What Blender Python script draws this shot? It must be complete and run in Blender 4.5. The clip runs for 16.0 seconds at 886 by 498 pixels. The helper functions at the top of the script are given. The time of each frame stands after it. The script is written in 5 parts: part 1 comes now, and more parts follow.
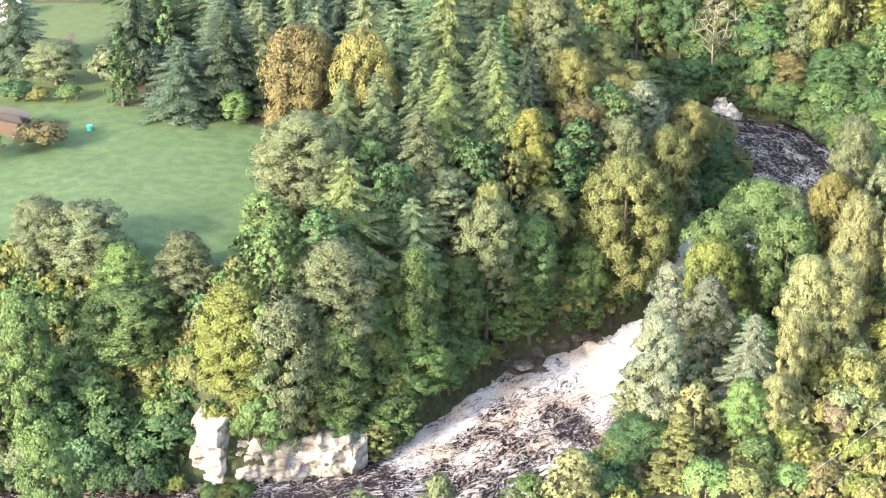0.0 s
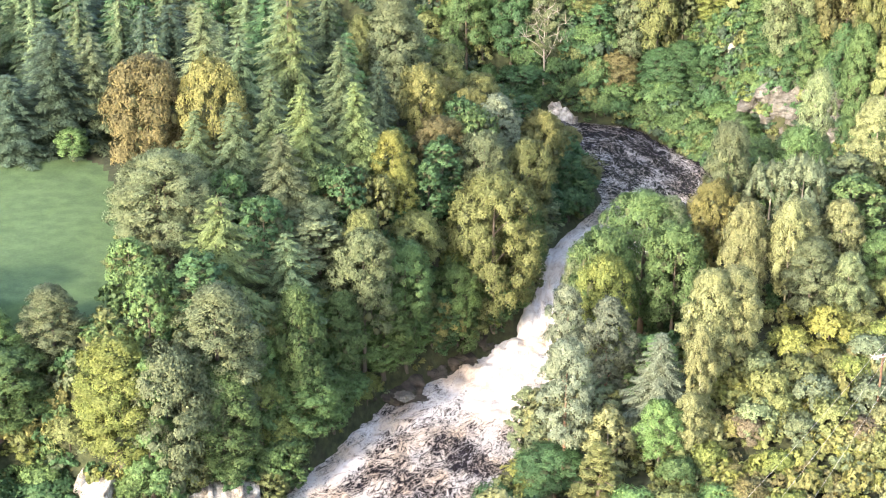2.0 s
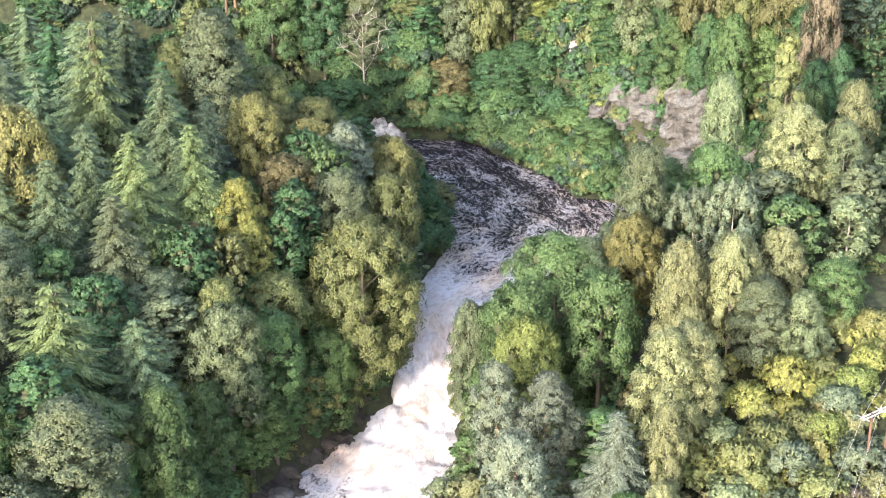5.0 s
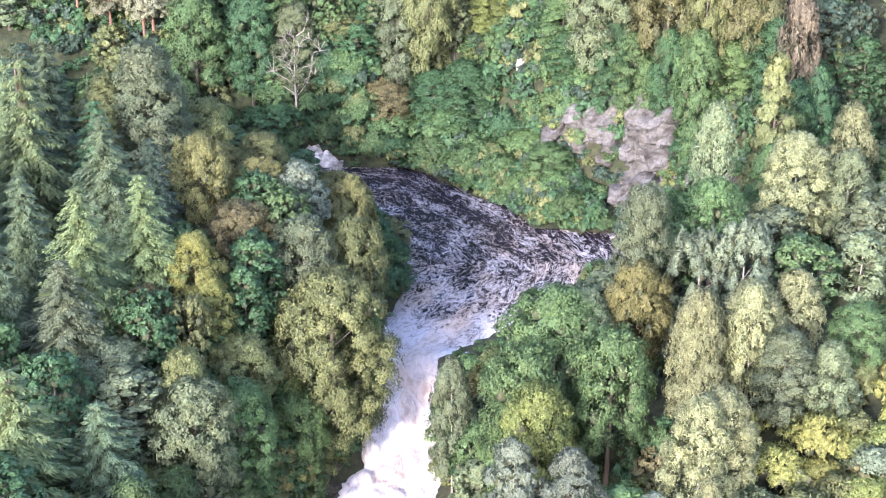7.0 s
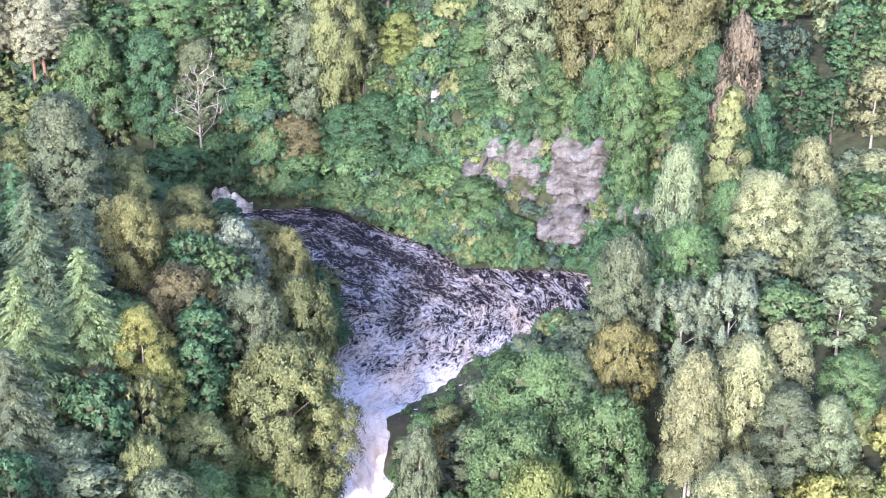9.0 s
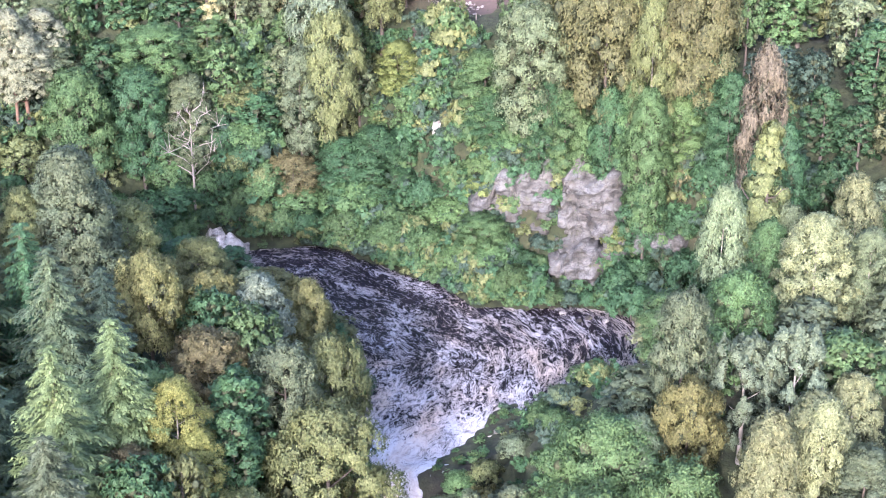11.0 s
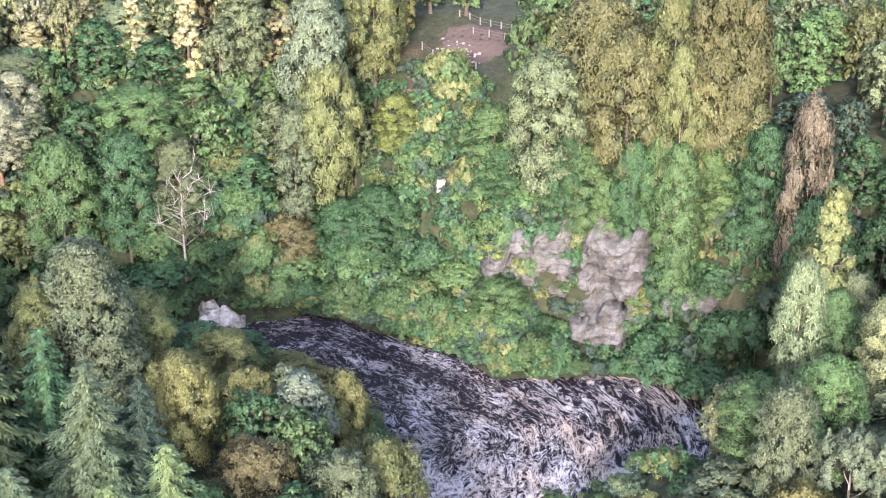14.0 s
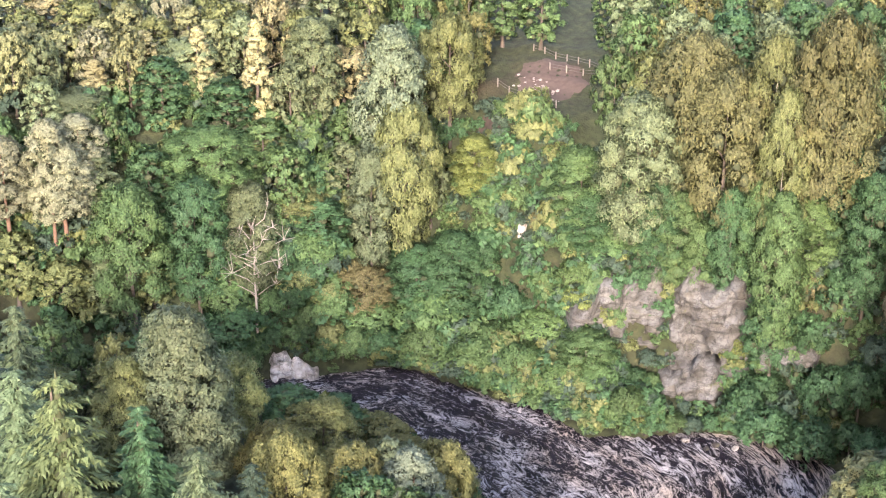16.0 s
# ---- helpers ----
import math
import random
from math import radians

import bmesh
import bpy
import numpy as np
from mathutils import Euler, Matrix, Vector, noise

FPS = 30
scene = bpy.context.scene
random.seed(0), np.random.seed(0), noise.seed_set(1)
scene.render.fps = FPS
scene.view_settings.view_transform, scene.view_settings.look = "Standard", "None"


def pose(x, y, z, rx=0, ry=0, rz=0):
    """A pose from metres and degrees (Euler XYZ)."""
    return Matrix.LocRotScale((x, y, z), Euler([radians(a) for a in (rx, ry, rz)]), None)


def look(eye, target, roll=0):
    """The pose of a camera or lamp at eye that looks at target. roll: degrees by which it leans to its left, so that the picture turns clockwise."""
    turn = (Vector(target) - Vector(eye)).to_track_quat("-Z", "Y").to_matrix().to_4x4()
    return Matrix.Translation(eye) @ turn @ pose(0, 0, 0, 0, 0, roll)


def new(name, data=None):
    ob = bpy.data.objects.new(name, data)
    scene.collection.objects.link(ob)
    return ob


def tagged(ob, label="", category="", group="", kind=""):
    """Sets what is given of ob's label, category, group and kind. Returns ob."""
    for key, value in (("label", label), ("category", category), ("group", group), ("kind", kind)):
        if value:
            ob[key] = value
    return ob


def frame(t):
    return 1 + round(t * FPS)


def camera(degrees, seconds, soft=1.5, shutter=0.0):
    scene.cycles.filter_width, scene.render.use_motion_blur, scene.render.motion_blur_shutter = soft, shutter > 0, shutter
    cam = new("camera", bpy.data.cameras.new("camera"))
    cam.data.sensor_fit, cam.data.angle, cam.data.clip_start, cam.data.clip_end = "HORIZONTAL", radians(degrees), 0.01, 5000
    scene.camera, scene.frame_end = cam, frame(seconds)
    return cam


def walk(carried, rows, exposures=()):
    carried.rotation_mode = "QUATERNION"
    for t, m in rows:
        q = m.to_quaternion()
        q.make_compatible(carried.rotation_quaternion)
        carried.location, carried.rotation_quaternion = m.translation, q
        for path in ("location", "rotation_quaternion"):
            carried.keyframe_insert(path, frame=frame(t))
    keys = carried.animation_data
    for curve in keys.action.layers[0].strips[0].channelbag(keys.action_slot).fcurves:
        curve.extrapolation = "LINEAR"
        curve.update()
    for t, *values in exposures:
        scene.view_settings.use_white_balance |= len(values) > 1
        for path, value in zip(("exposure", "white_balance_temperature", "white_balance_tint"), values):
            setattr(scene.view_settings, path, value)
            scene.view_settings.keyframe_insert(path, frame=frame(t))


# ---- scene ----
cam = camera(27.61, 16.0, 1.1)
PATH = [
    (0, (-51.94, -358.77, 122.00), (-55.57, -175.53, 41.95), 0.40),
    (0.5, (-56.47, -356.07, 122.30), (-53.51, -172.90, 42.06), 0.30),
    (1, (-61.09, -353.37, 122.53), (-50.78, -170.51, 42.18), 0.22),
    (1.5, (-65.60, -350.33, 122.81), (-48.18, -168.10, 42.27), 0.13),
    (2, (-69.78, -346.93, 123.01), (-46.11, -165.43, 42.39), 0.01),
    (2.5, (-73.21, -341.33, 122.47), (-44.16, -160.71, 41.66), -0.12),
    (3, (-74.29, -327.41, 118.80), (-40.16, -147.98, 37.31), -0.29),
    (3.5, (-77.03, -320.92, 118.01), (-37.18, -142.82, 36.21), -0.33),
    (4, (-80.20, -316.75, 118.51), (-34.87, -140.13, 36.36), -0.37),
    (4.5, (-82.18, -308.76, 117.52), (-31.91, -133.71, 34.87), -0.38),
    (7, (-90.59, -274.14, 114.87), (-21.25, -106.57, 30.52), -0.11),
    (7.5, (-92.93, -269.25, 115.65), (-19.98, -103.41, 30.95), -0.07),
    (8, (-95.29, -264.11, 116.12), (-17.14, -100.76, 31.21), 0.01),
    (8.5, (-97.55, -258.79, 116.57), (-14.21, -98.14, 31.45), 0.08),
    (9, (-99.67, -253.36, 116.74), (-12.20, -94.96, 31.55), 0.20),
    (11.5, (-107.16, -231.09, 119.71), (-11.14, -78.42, 33.28), -0.04),
    (12, (-108.02, -226.67, 120.12), (-11.27, -74.52, 33.58), -0.01),
    (12.5, (-109.03, -221.86, 120.38), (-8.81, -72.01, 33.76), -0.01),
    (13, (-110.06, -217.24, 120.70), (-6.26, -69.90, 34.00), -0.03),
    (13.5, (-111.06, -212.37, 120.90), (-4.72, -66.85, 34.22), -0.01),
    (14, (-112.10, -207.71, 121.10), (-4.95, -62.74, 34.48), -0.00),
    (14.5, (-113.02, -202.81, 121.53), (-5.04, -58.55, 34.77), 0.06),
    (15, (-114.15, -197.73, 121.87), (-5.66, -53.88, 35.05), 0.16),
    (15.5, (-115.05, -192.66, 122.33), (-6.23, -49.13, 35.40), 0.21),
    (16, (-115.54, -187.93, 123.05), (-6.63, -44.71, 35.73), 0.29),
]
# seconds, stops, kelvin, tint
EXPOSURE = [(0.0, 2.98, 7150, 20), (3.0, 2.70, 6950, 20), (4.7, 2.56, 6600, 22), (7.0, 2.62, 5750, 34), (9.0, 2.60, 5550, 36),
            (12.0, 2.56, 5650, 36), (14.0, 2.48, 6050, 32), (16.0, 2.42, 6650, 30)]
walk(cam, [(t, look(eye, target, roll)) for t, eye, target, roll in PATH], EXPOSURE)


# ---- world, sun ----
SUN_AZ, SUN_EL = radians(223), radians(23)      # clockwise from +y; the sun stands to the west-south-west
world = bpy.data.worlds.new("world")
scene.world = world
world.use_nodes = True
wn = world.node_tree.nodes
sky = wn.new("ShaderNodeTexSky")
sky.sky_type, sky.sun_disc = "NISHITA", False
sky.sun_elevation, sky.sun_rotation = SUN_EL, SUN_AZ
sky.air_density, sky.dust_density = 1.4, 2.5
world.node_tree.links.new(sky.outputs[0], wn["Background"].inputs[0])
wn["Background"].inputs[1].default_value = 0.15
sun = new("sun", bpy.data.lights.new("sun", "SUN"))
sun.data.energy, sun.data.angle, sun.data.color = 1.8, radians(4.0), (1.0, 0.92, 0.78)
sun.matrix_world = look((math.sin(SUN_AZ) * math.cos(SUN_EL) * 400, math.cos(SUN_AZ) * math.cos(SUN_EL) * 400, math.sin(SUN_EL) * 400), (0, 0, 0))

# ---- materials ----
def material(name, rough=0.8):
    m = bpy.data.materials.new(name)
    m.use_nodes = True
    t = m.node_tree
    b = t.nodes["Principled BSDF"]
    b.inputs["Roughness"].default_value = rough
    return m, t, b


def node(t, kind, **inputs):
    n = t.nodes.new(kind)
    for k, v in inputs.items():
        n.inputs[k.replace("_", " ")].default_value = v
    return n


def ramp(t, fac, *stops):
    r = t.nodes.new("ShaderNodeValToRGB")
    while len(r.color_ramp.elements) < len(stops):
        r.color_ramp.elements.new(0.5)
    for e, (p, c) in zip(r.color_ramp.elements, stops):
        e.position, e.color = p, (*c, 1)
    t.links.new(fac, r.inputs[0])
    return r.outputs[0]


def noise_fac(t, scale, detail=4, coord="Object", rough=0.55):
    c = t.nodes.new("ShaderNodeTexCoord")
    n = node(t, "ShaderNodeTexNoise", Scale=scale, Detail=detail, Roughness=rough)
    t.links.new(c.outputs[coord], n.inputs["Vector"])
    return n.outputs["Fac"]


def mix(t, fac, a, b, how="MIX"):
    m = t.nodes.new("ShaderNodeMix")
    m.data_type, m.blend_type = "RGBA", how
    for sock, v in ((m.inputs["Factor"], fac), (m.inputs["A"], a), (m.inputs["B"], b)):
        if isinstance(v, bpy.types.NodeSocket):
            t.links.new(v, sock)
        else:
            sock.default_value = (*v, 1) if isinstance(v, tuple) else v
    return m.outputs["Result"]


def bump(t, b, height, strength, dist):
    n = node(t, "ShaderNodeBump", Strength=strength, Distance=dist)
    t.links.new(height, n.inputs["Height"])
    t.links.new(n.outputs[0], b.inputs["Normal"])


def leaf_material(name, c, spread=0.45, accent=None, accent_at=0.62):
    """Foliage of one colour: it varies from leaf spray to leaf spray, in patches over the crown, and from tree to tree."""
    m, t, b = material(name, 0.55)
    g = t.nodes.new("ShaderNodeNewGeometry")
    o = t.nodes.new("ShaderNodeObjectInfo")
    dark, light = tuple(v * (1 - spread) for v in c), tuple(min(1, v * (1 + spread)) for v in c)
    col = ramp(t, g.outputs["Random Per Island"], (0.0, dark), (0.55, c), (1.0, light))
    patch = noise_fac(t, 0.33, 3)
    other = accent or (c[0] * 1.15, c[1] * 1.06, c[2] * 0.88)
    f = node(t, "ShaderNodeMapRange", **{"From_Min": accent_at - 0.12, "From_Max": accent_at + 0.12, "To_Max": 0.6})
    t.links.new(patch, f.inputs["Value"])
    col = mix(t, f.outputs[0], col, other)
    fine = ramp(t, noise_fac(t, 3.0, 6, rough=0.75), (0.34, (0.55, 0.58, 0.58)), (0.50, (1.0, 1.0, 1.0)), (0.66, (1.28, 1.26, 1.2)))
    col = mix(t, 1.0, col, fine, "MULTIPLY")
    hsv = node(t, "ShaderNodeHueSaturation")
    vr = node(t, "ShaderNodeMapRange", **{"To_Min": 0.8, "To_Max": 1.22})
    hr = node(t, "ShaderNodeMapRange", **{"To_Min": 0.497, "To_Max": 0.513})
    t.links.new(o.outputs["Random"], vr.inputs["Value"])
    t.links.new(o.outputs["Random"], hr.inputs["Value"])
    t.links.new(vr.outputs[0], hsv.inputs["Value"])
    t.links.new(hr.outputs[0], hsv.inputs["Hue"])
    t.links.new(col, hsv.inputs["Color"])
    t.links.new(hsv.outputs[0], b.inputs["Base Color"])
    b.inputs["Specular IOR Level"].default_value = 0.15
    tr = t.nodes.new("ShaderNodeBsdfTranslucent")
    t.links.new(hsv.outputs[0], tr.inputs["Color"])
    ms = node(t, "ShaderNodeMixShader", Fac=0.22)
    t.links.new(b.outputs[0], ms.inputs[1])
    t.links.new(tr.outputs[0], ms.inputs[2])
    t.links.new(ms.outputs[0], t.nodes["Material Output"].inputs["Surface"])
    return m


LEAF = {}
WORDS = {}
for key, words, c, acc in (
    ("green", "mid-green", (0.080, 0.140, 0.058), None),
    ("fresh", "fresh bright green", (0.100, 0.172, 0.066), None),
    ("sage", "pale sage-green", (0.128, 0.170, 0.094), None),
    ("grey", "grey-green", (0.104, 0.138, 0.082), None),
    ("silver", "silvery green", (0.122, 0.164, 0.108), None),
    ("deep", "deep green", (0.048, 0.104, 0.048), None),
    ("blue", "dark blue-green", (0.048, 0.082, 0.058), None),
    ("olive", "olive-green", (0.126, 0.150, 0.064), None),
    ("gold", "golden olive autumn", (0.150, 0.156, 0.062), (0.148, 0.146, 0.056)),
    ("yellow", "yellow autumn", (0.180, 0.200, 0.062), (0.20, 0.225, 0.085)),
    ("lime", "yellow-green", (0.138, 0.176, 0.058), None),
    ("rust", "rusty brown autumn", (0.118, 0.112, 0.056), (0.112, 0.100, 0.050)),
    ("tan", "pale brown", (0.138, 0.126, 0.090), None),
    ("birch", "pale yellow-green", (0.180, 0.205, 0.105), None),
    ("spruce", "mid-green needled", (0.098, 0.146, 0.082), None),
    ("fir", "bright green needled", (0.118, 0.168, 0.074), None),
    ("moss", "dull olive-brown", (0.104, 0.112, 0.052), None),
    # larch and hoar: some of the upper slope's sunlight is put into the colour
    ("larch", "pale golden", (0.255, 0.250, 0.140), None),
    ("hoar", "pale grey-green", (0.200, 0.220, 0.145), None),
    ("pine", "grey-blue needled", (0.118, 0.152, 0.114), None),
):
    LEAF[key], WORDS[key] = leaf_material("foliage " + words, c, 0.30, acc), words


def plain(name, c1, c2, scale, rough=0.85, bumpy=0.4, dist=0.05, detail=6):
    m, t, b = material(name, rough)
    f = noise_fac(t, scale, detail)
    big = noise_fac(t, scale * 0.13, 3)
    col = ramp(t, f, (0.3, c1), (0.7, c2))
    col = mix(t, big, col, tuple(0.5 * (p + q) * 0.8 for p, q in zip(c1, c2)))
    t.links.new(col, b.inputs["Base Color"])
    bump(t, b, f, bumpy, dist)
    return m


# dark tone paints the shade seen between the leaf sprays
TWIG_SHADE = plain("twigs and painted shade inside crowns", (0.035, 0.050, 0.024), (0.060, 0.075, 0.034), 1.5, 0.9)
BARK = plain("grey-brown bark", (0.055, 0.047, 0.038), (0.12, 0.105, 0.085), 3.0)
BARK_PALE = plain("pale grey bark", (0.20, 0.19, 0.165), (0.38, 0.36, 0.32), 2.5)
BARK_PINE = plain("orange-brown pine bark", (0.12, 0.072, 0.048), (0.20, 0.13, 0.09), 2.5)


def ground_material():
    """Forest floor: leaf litter, moss and bracken in patches."""
    m, t, b = material("forest floor", 0.98)
    f, g, h = noise_fac(t, 0.9, 8), noise_fac(t, 0.09, 4), noise_fac(t, 4.0, 4)
    a = ramp(t, f, (0.32, (0.012, 0.018, 0.008)), (0.55, (0.028, 0.040, 0.016)), (0.75, (0.058, 0.062, 0.028)))
    c = ramp(t, h, (0.3, (0.022, 0.018, 0.011)), (0.7, (0.06, 0.046, 0.027)))
    fac = node(t, "ShaderNodeMapRange", **{"From_Min": 0.55, "From_Max": 0.72})
    t.links.new(g, fac.inputs["Value"])
    t.links.new(mix(t, fac.outputs[0], a, c), b.inputs["Base Color"])
    bump(t, b, f, 0.7, 0.4)
    return m


def grass_material(name, c1, c2, c3):
    m, t, b = material(name, 0.9)
    f, g, h = noise_fac(t, 2.6, 8, rough=0.7), noise_fac(t, 0.07, 5), noise_fac(t, 0.45, 5)
    col = mix(t, g, ramp(t, f, (0.38, tuple(0.72 * v for v in c1)), (0.62, c2)), ramp(t, h, (0.38, c1), (0.62, tuple(1.12 * v for v in c3))))
    t.links.new(col, b.inputs["Base Color"])
    bump(t, b, f, 0.5, 0.15)
    return m


def rock_material(name, pale, dark, stain):
    """Bedded rock: pale faces, dark damp streaks that run down, moss in patches."""
    m, t, b = material(name, 0.85)
    c = t.nodes.new("ShaderNodeTexCoord")
    mp = node(t, "ShaderNodeMapping", Scale=(0.45, 0.45, 1.8))
    t.links.new(c.outputs["Object"], mp.inputs[0])
    bed = node(t, "ShaderNodeTexNoise", Scale=0.8, Detail=8.0, Roughness=0.65)
    t.links.new(mp.outputs[0], bed.inputs["Vector"])
    mp2 = node(t, "ShaderNodeMapping", Scale=(1.2, 1.2, 0.12))
    t.links.new(c.outputs["Object"], mp2.inputs[0])
    streak = node(t, "ShaderNodeTexNoise", Scale=0.5, Detail=5.0, Roughness=0.6)
    t.links.new(mp2.outputs[0], streak.inputs["Vector"])
    col = ramp(t, bed.outputs["Fac"], (0.3, dark), (0.47, tuple(0.8 * v for v in pale)), (0.62, pale))
    s = node(t, "ShaderNodeMapRange", **{"From_Min": 0.52, "From_Max": 0.66, "To_Max": 0.8})
    t.links.new(streak.outputs["Fac"], s.inputs["Value"])
    col = mix(t, s.outputs[0], col, stain)
    for stretch, depth in (((0.10, 0.10, 1.3), 0.45), ((0.55, 0.55, 0.13), 0.4)):
        mp3 = node(t, "ShaderNodeMapping", Scale=stretch)
        t.links.new(c.outputs["Object"], mp3.inputs[0])
        line = node(t, "ShaderNodeTexNoise", Scale=1.0, Detail=4.0, Roughness=0.6)
        t.links.new(mp3.outputs[0], line.inputs["Vector"])
        crack = ramp(t, line.outputs["Fac"], (0.475, (1, 1, 1)), (0.495, (depth, depth, depth)), (0.505, (depth, depth, depth)), (0.525, (1, 1, 1)))
        col = mix(t, 0.7, col, crack, "MULTIPLY")
    worn = ramp(t, noise_fac(t, 0.28, 6, rough=0.65), (0.38, (0.55, 0.53, 0.50)), (0.56, (1.25, 1.25, 1.25)))
    col = mix(t, 0.85, col, worn, "MULTIPLY")
    moss = node(t, "ShaderNodeMapRange", **{"From_Min": 0.60, "From_Max": 0.68, "To_Max": 0.7})
    t.links.new(noise_fac(t, 0.45, 6, rough=0.7), moss.inputs["Value"])
    col = mix(t, moss.outputs[0], col, (0.075, 0.085, 0.035))
    t.links.new(col, b.inputs["Base Color"])
    bump(t, b, bed.outputs["Fac"], 0.9, 0.5)
    return m


def water_material(name, dark, tea):
    """Peaty river water: dark, with crests and streaks of white foam drawn out along the flow by the surface's own coordinates."""
    m, t, b = material(name, 0.12)
    uv = t.nodes.new("ShaderNodeUVMap")
    mp = node(t, "ShaderNodeMapping", Scale=(0.52, 0.27, 1.0))
    t.links.new(uv.outputs[0], mp.inputs[0])
    warp = node(t, "ShaderNodeTexNoise", Scale=0.9, Detail=3.0)
    t.links.new(mp.outputs[0], warp.inputs["Vector"])
    add = t.nodes.new("ShaderNodeVectorMath")
    add.operation = "MULTIPLY_ADD"
    add.inputs[1].default_value = (1.5, 1.5, 0)
    t.links.new(warp.outputs["Color"], add.inputs[0])
    t.links.new(mp.outputs[0], add.inputs[2])

    def calc(how, x, y, z=0.0):
        n = t.nodes.new("ShaderNodeMath")
        n.operation = how
        for k, v in enumerate((x, y, z)):
            if isinstance(v, bpy.types.NodeSocket):
                t.links.new(v, n.inputs[k])
            else:
                n.inputs[k].default_value = v
        return n.outputs[0]

    def cloud(scale, detail, rough, at):
        n = node(t, "ShaderNodeTexNoise", Scale=scale, Detail=detail, Roughness=rough)
        t.links.new(at.outputs[0], n.inputs["Vector"])
        return n.outputs["Fac"]

    def crest(scale, detail, gain):
        return calc("MAXIMUM", calc("MULTIPLY_ADD", calc("ABSOLUTE", calc("SUBTRACT", cloud(scale, detail, 0.6, add), 0.5), 0), -gain, 1.0), 0.0)

    at = t.nodes.new("ShaderNodeAttribute")
    at.attribute_name = "foam"
    lines = calc("ADD", calc("MULTIPLY", crest(2.6, 6.0, 15.0), 0.44), calc("MULTIPLY", crest(7.0, 4.0, 11.0), 0.40))
    streak = calc("MULTIPLY_ADD", cloud(2.8, 9.0, 0.72, add), 2.7, -1.50)
    broad = calc("MULTIPLY_ADD", cloud(0.5, 3.0, 0.5, mp), 1.5, -0.75)
    total = calc("ADD", calc("ADD", lines, streak), calc("MULTIPLY_ADD", at.outputs["Fac"], 1.5, broad))
    fo = node(t, "ShaderNodeMapRange", **{"From_Min": 0.26, "From_Max": 1.0})
    t.links.new(total, fo.inputs["Value"])
    white = ramp(t, cloud(0.35, 4.0, 0.55, add), (0.4, (0.62, 0.65, 0.69)), (0.64, tea))
    churn = ramp(t, cloud(2.6, 7.0, 0.65, add), (0.34, (0.62, 0.57, 0.52)), (0.56, (1.0, 1.0, 1.0)))
    white = mix(t, 0.8, white, churn, "MULTIPLY")
    t.links.new(mix(t, fo.outputs[0], dark, white), b.inputs["Base Color"])
    b.inputs["Specular IOR Level"].default_value = 0.3
    rg = node(t, "ShaderNodeMapRange", **{"To_Min": 0.16, "To_Max": 0.75})
    t.links.new(fo.outputs[0], rg.inputs["Value"])
    t.links.new(rg.outputs[0], b.inputs["Roughness"])
    bump(t, b, calc("ADD", lines, streak), 0.6, 0.3)
    return m


FLOOR = ground_material()
FIELD = grass_material("pasture grass", (0.028, 0.068, 0.022), (0.042, 0.092, 0.032), (0.058, 0.108, 0.040))
LAWN = grass_material("mown lawn", (0.040, 0.080, 0.026), (0.050, 0.092, 0.031), (0.070, 0.098, 0.036))
ROCK = rock_material("pale bedded cliff rock", (0.120, 0.126, 0.122), (0.034, 0.036, 0.033), (0.058, 0.058, 0.048))
# paler than ROCK: the lower cliffs' sunlight is painted into it
ROCK_PALE = rock_material("rock with sunlight painted white", (0.36, 0.36, 0.34), (0.14, 0.13, 0.115), (0.25, 0.22, 0.19))
# whiter copy of ROCK_PALE: paint replaces sunlight that the rock face misses
ROCK_WHITE = rock_material("white rock brightened for missing sun", (0.54, 0.54, 0.51), (0.20, 0.19, 0.17), (0.36, 0.33, 0.28))
ROCK_DARK = rock_material("dark wet rock", (0.055, 0.050, 0.045), (0.02, 0.018, 0.017), (0.04, 0.045, 0.025))
WATER = water_material("peaty river water with foam", (0.014, 0.011, 0.016), (0.58, 0.51, 0.43))
# ---- the lie of the land ----
def smooth(a, b, x):
    t = np.clip((x - a) / (b - a), 0, 1)
    return t * t * (3 - 2 * t)


# the river's course: x, y, half width, width kept for the water's sheet to the east, water level
COURSE = [
    (-80, 24, 8, 12, -1.0), (-34, 4, 7, 12, -1.6), (-8, -7, 7.5, 13, -2.2), (6, -16, 9.5, 14, -2.6),
    (11, -33, 11, 17, -3.2), (11, -47, 11.5, 36, -3.6), (0, -59, 8.5, 44, -3.9), (-12.0, -67.5, 4.6, 14, -4.2),
    (-15.5, -78, 4.2, 8, -7.2), (-19.5, -87, 5.5, 9, -9.6), (-27, -97.5, 8.5, 12, -10.8), (-38, -111, 12, 16, -11.0),
    (-46, -124, 12.5, 17, -11.0), (-55, -138, 13, 18, -11.2), (-76, -148, 12, 16, -11.4), (-105, -151, 11, 15, -11.6), (-150, -153, 12, 16, -12),
]
SPUR = [(14, -48, 13, 0, -3.6), (28, -57, 13, 0, -3.6), (37, -63, 7.5, 0, -3.6)]


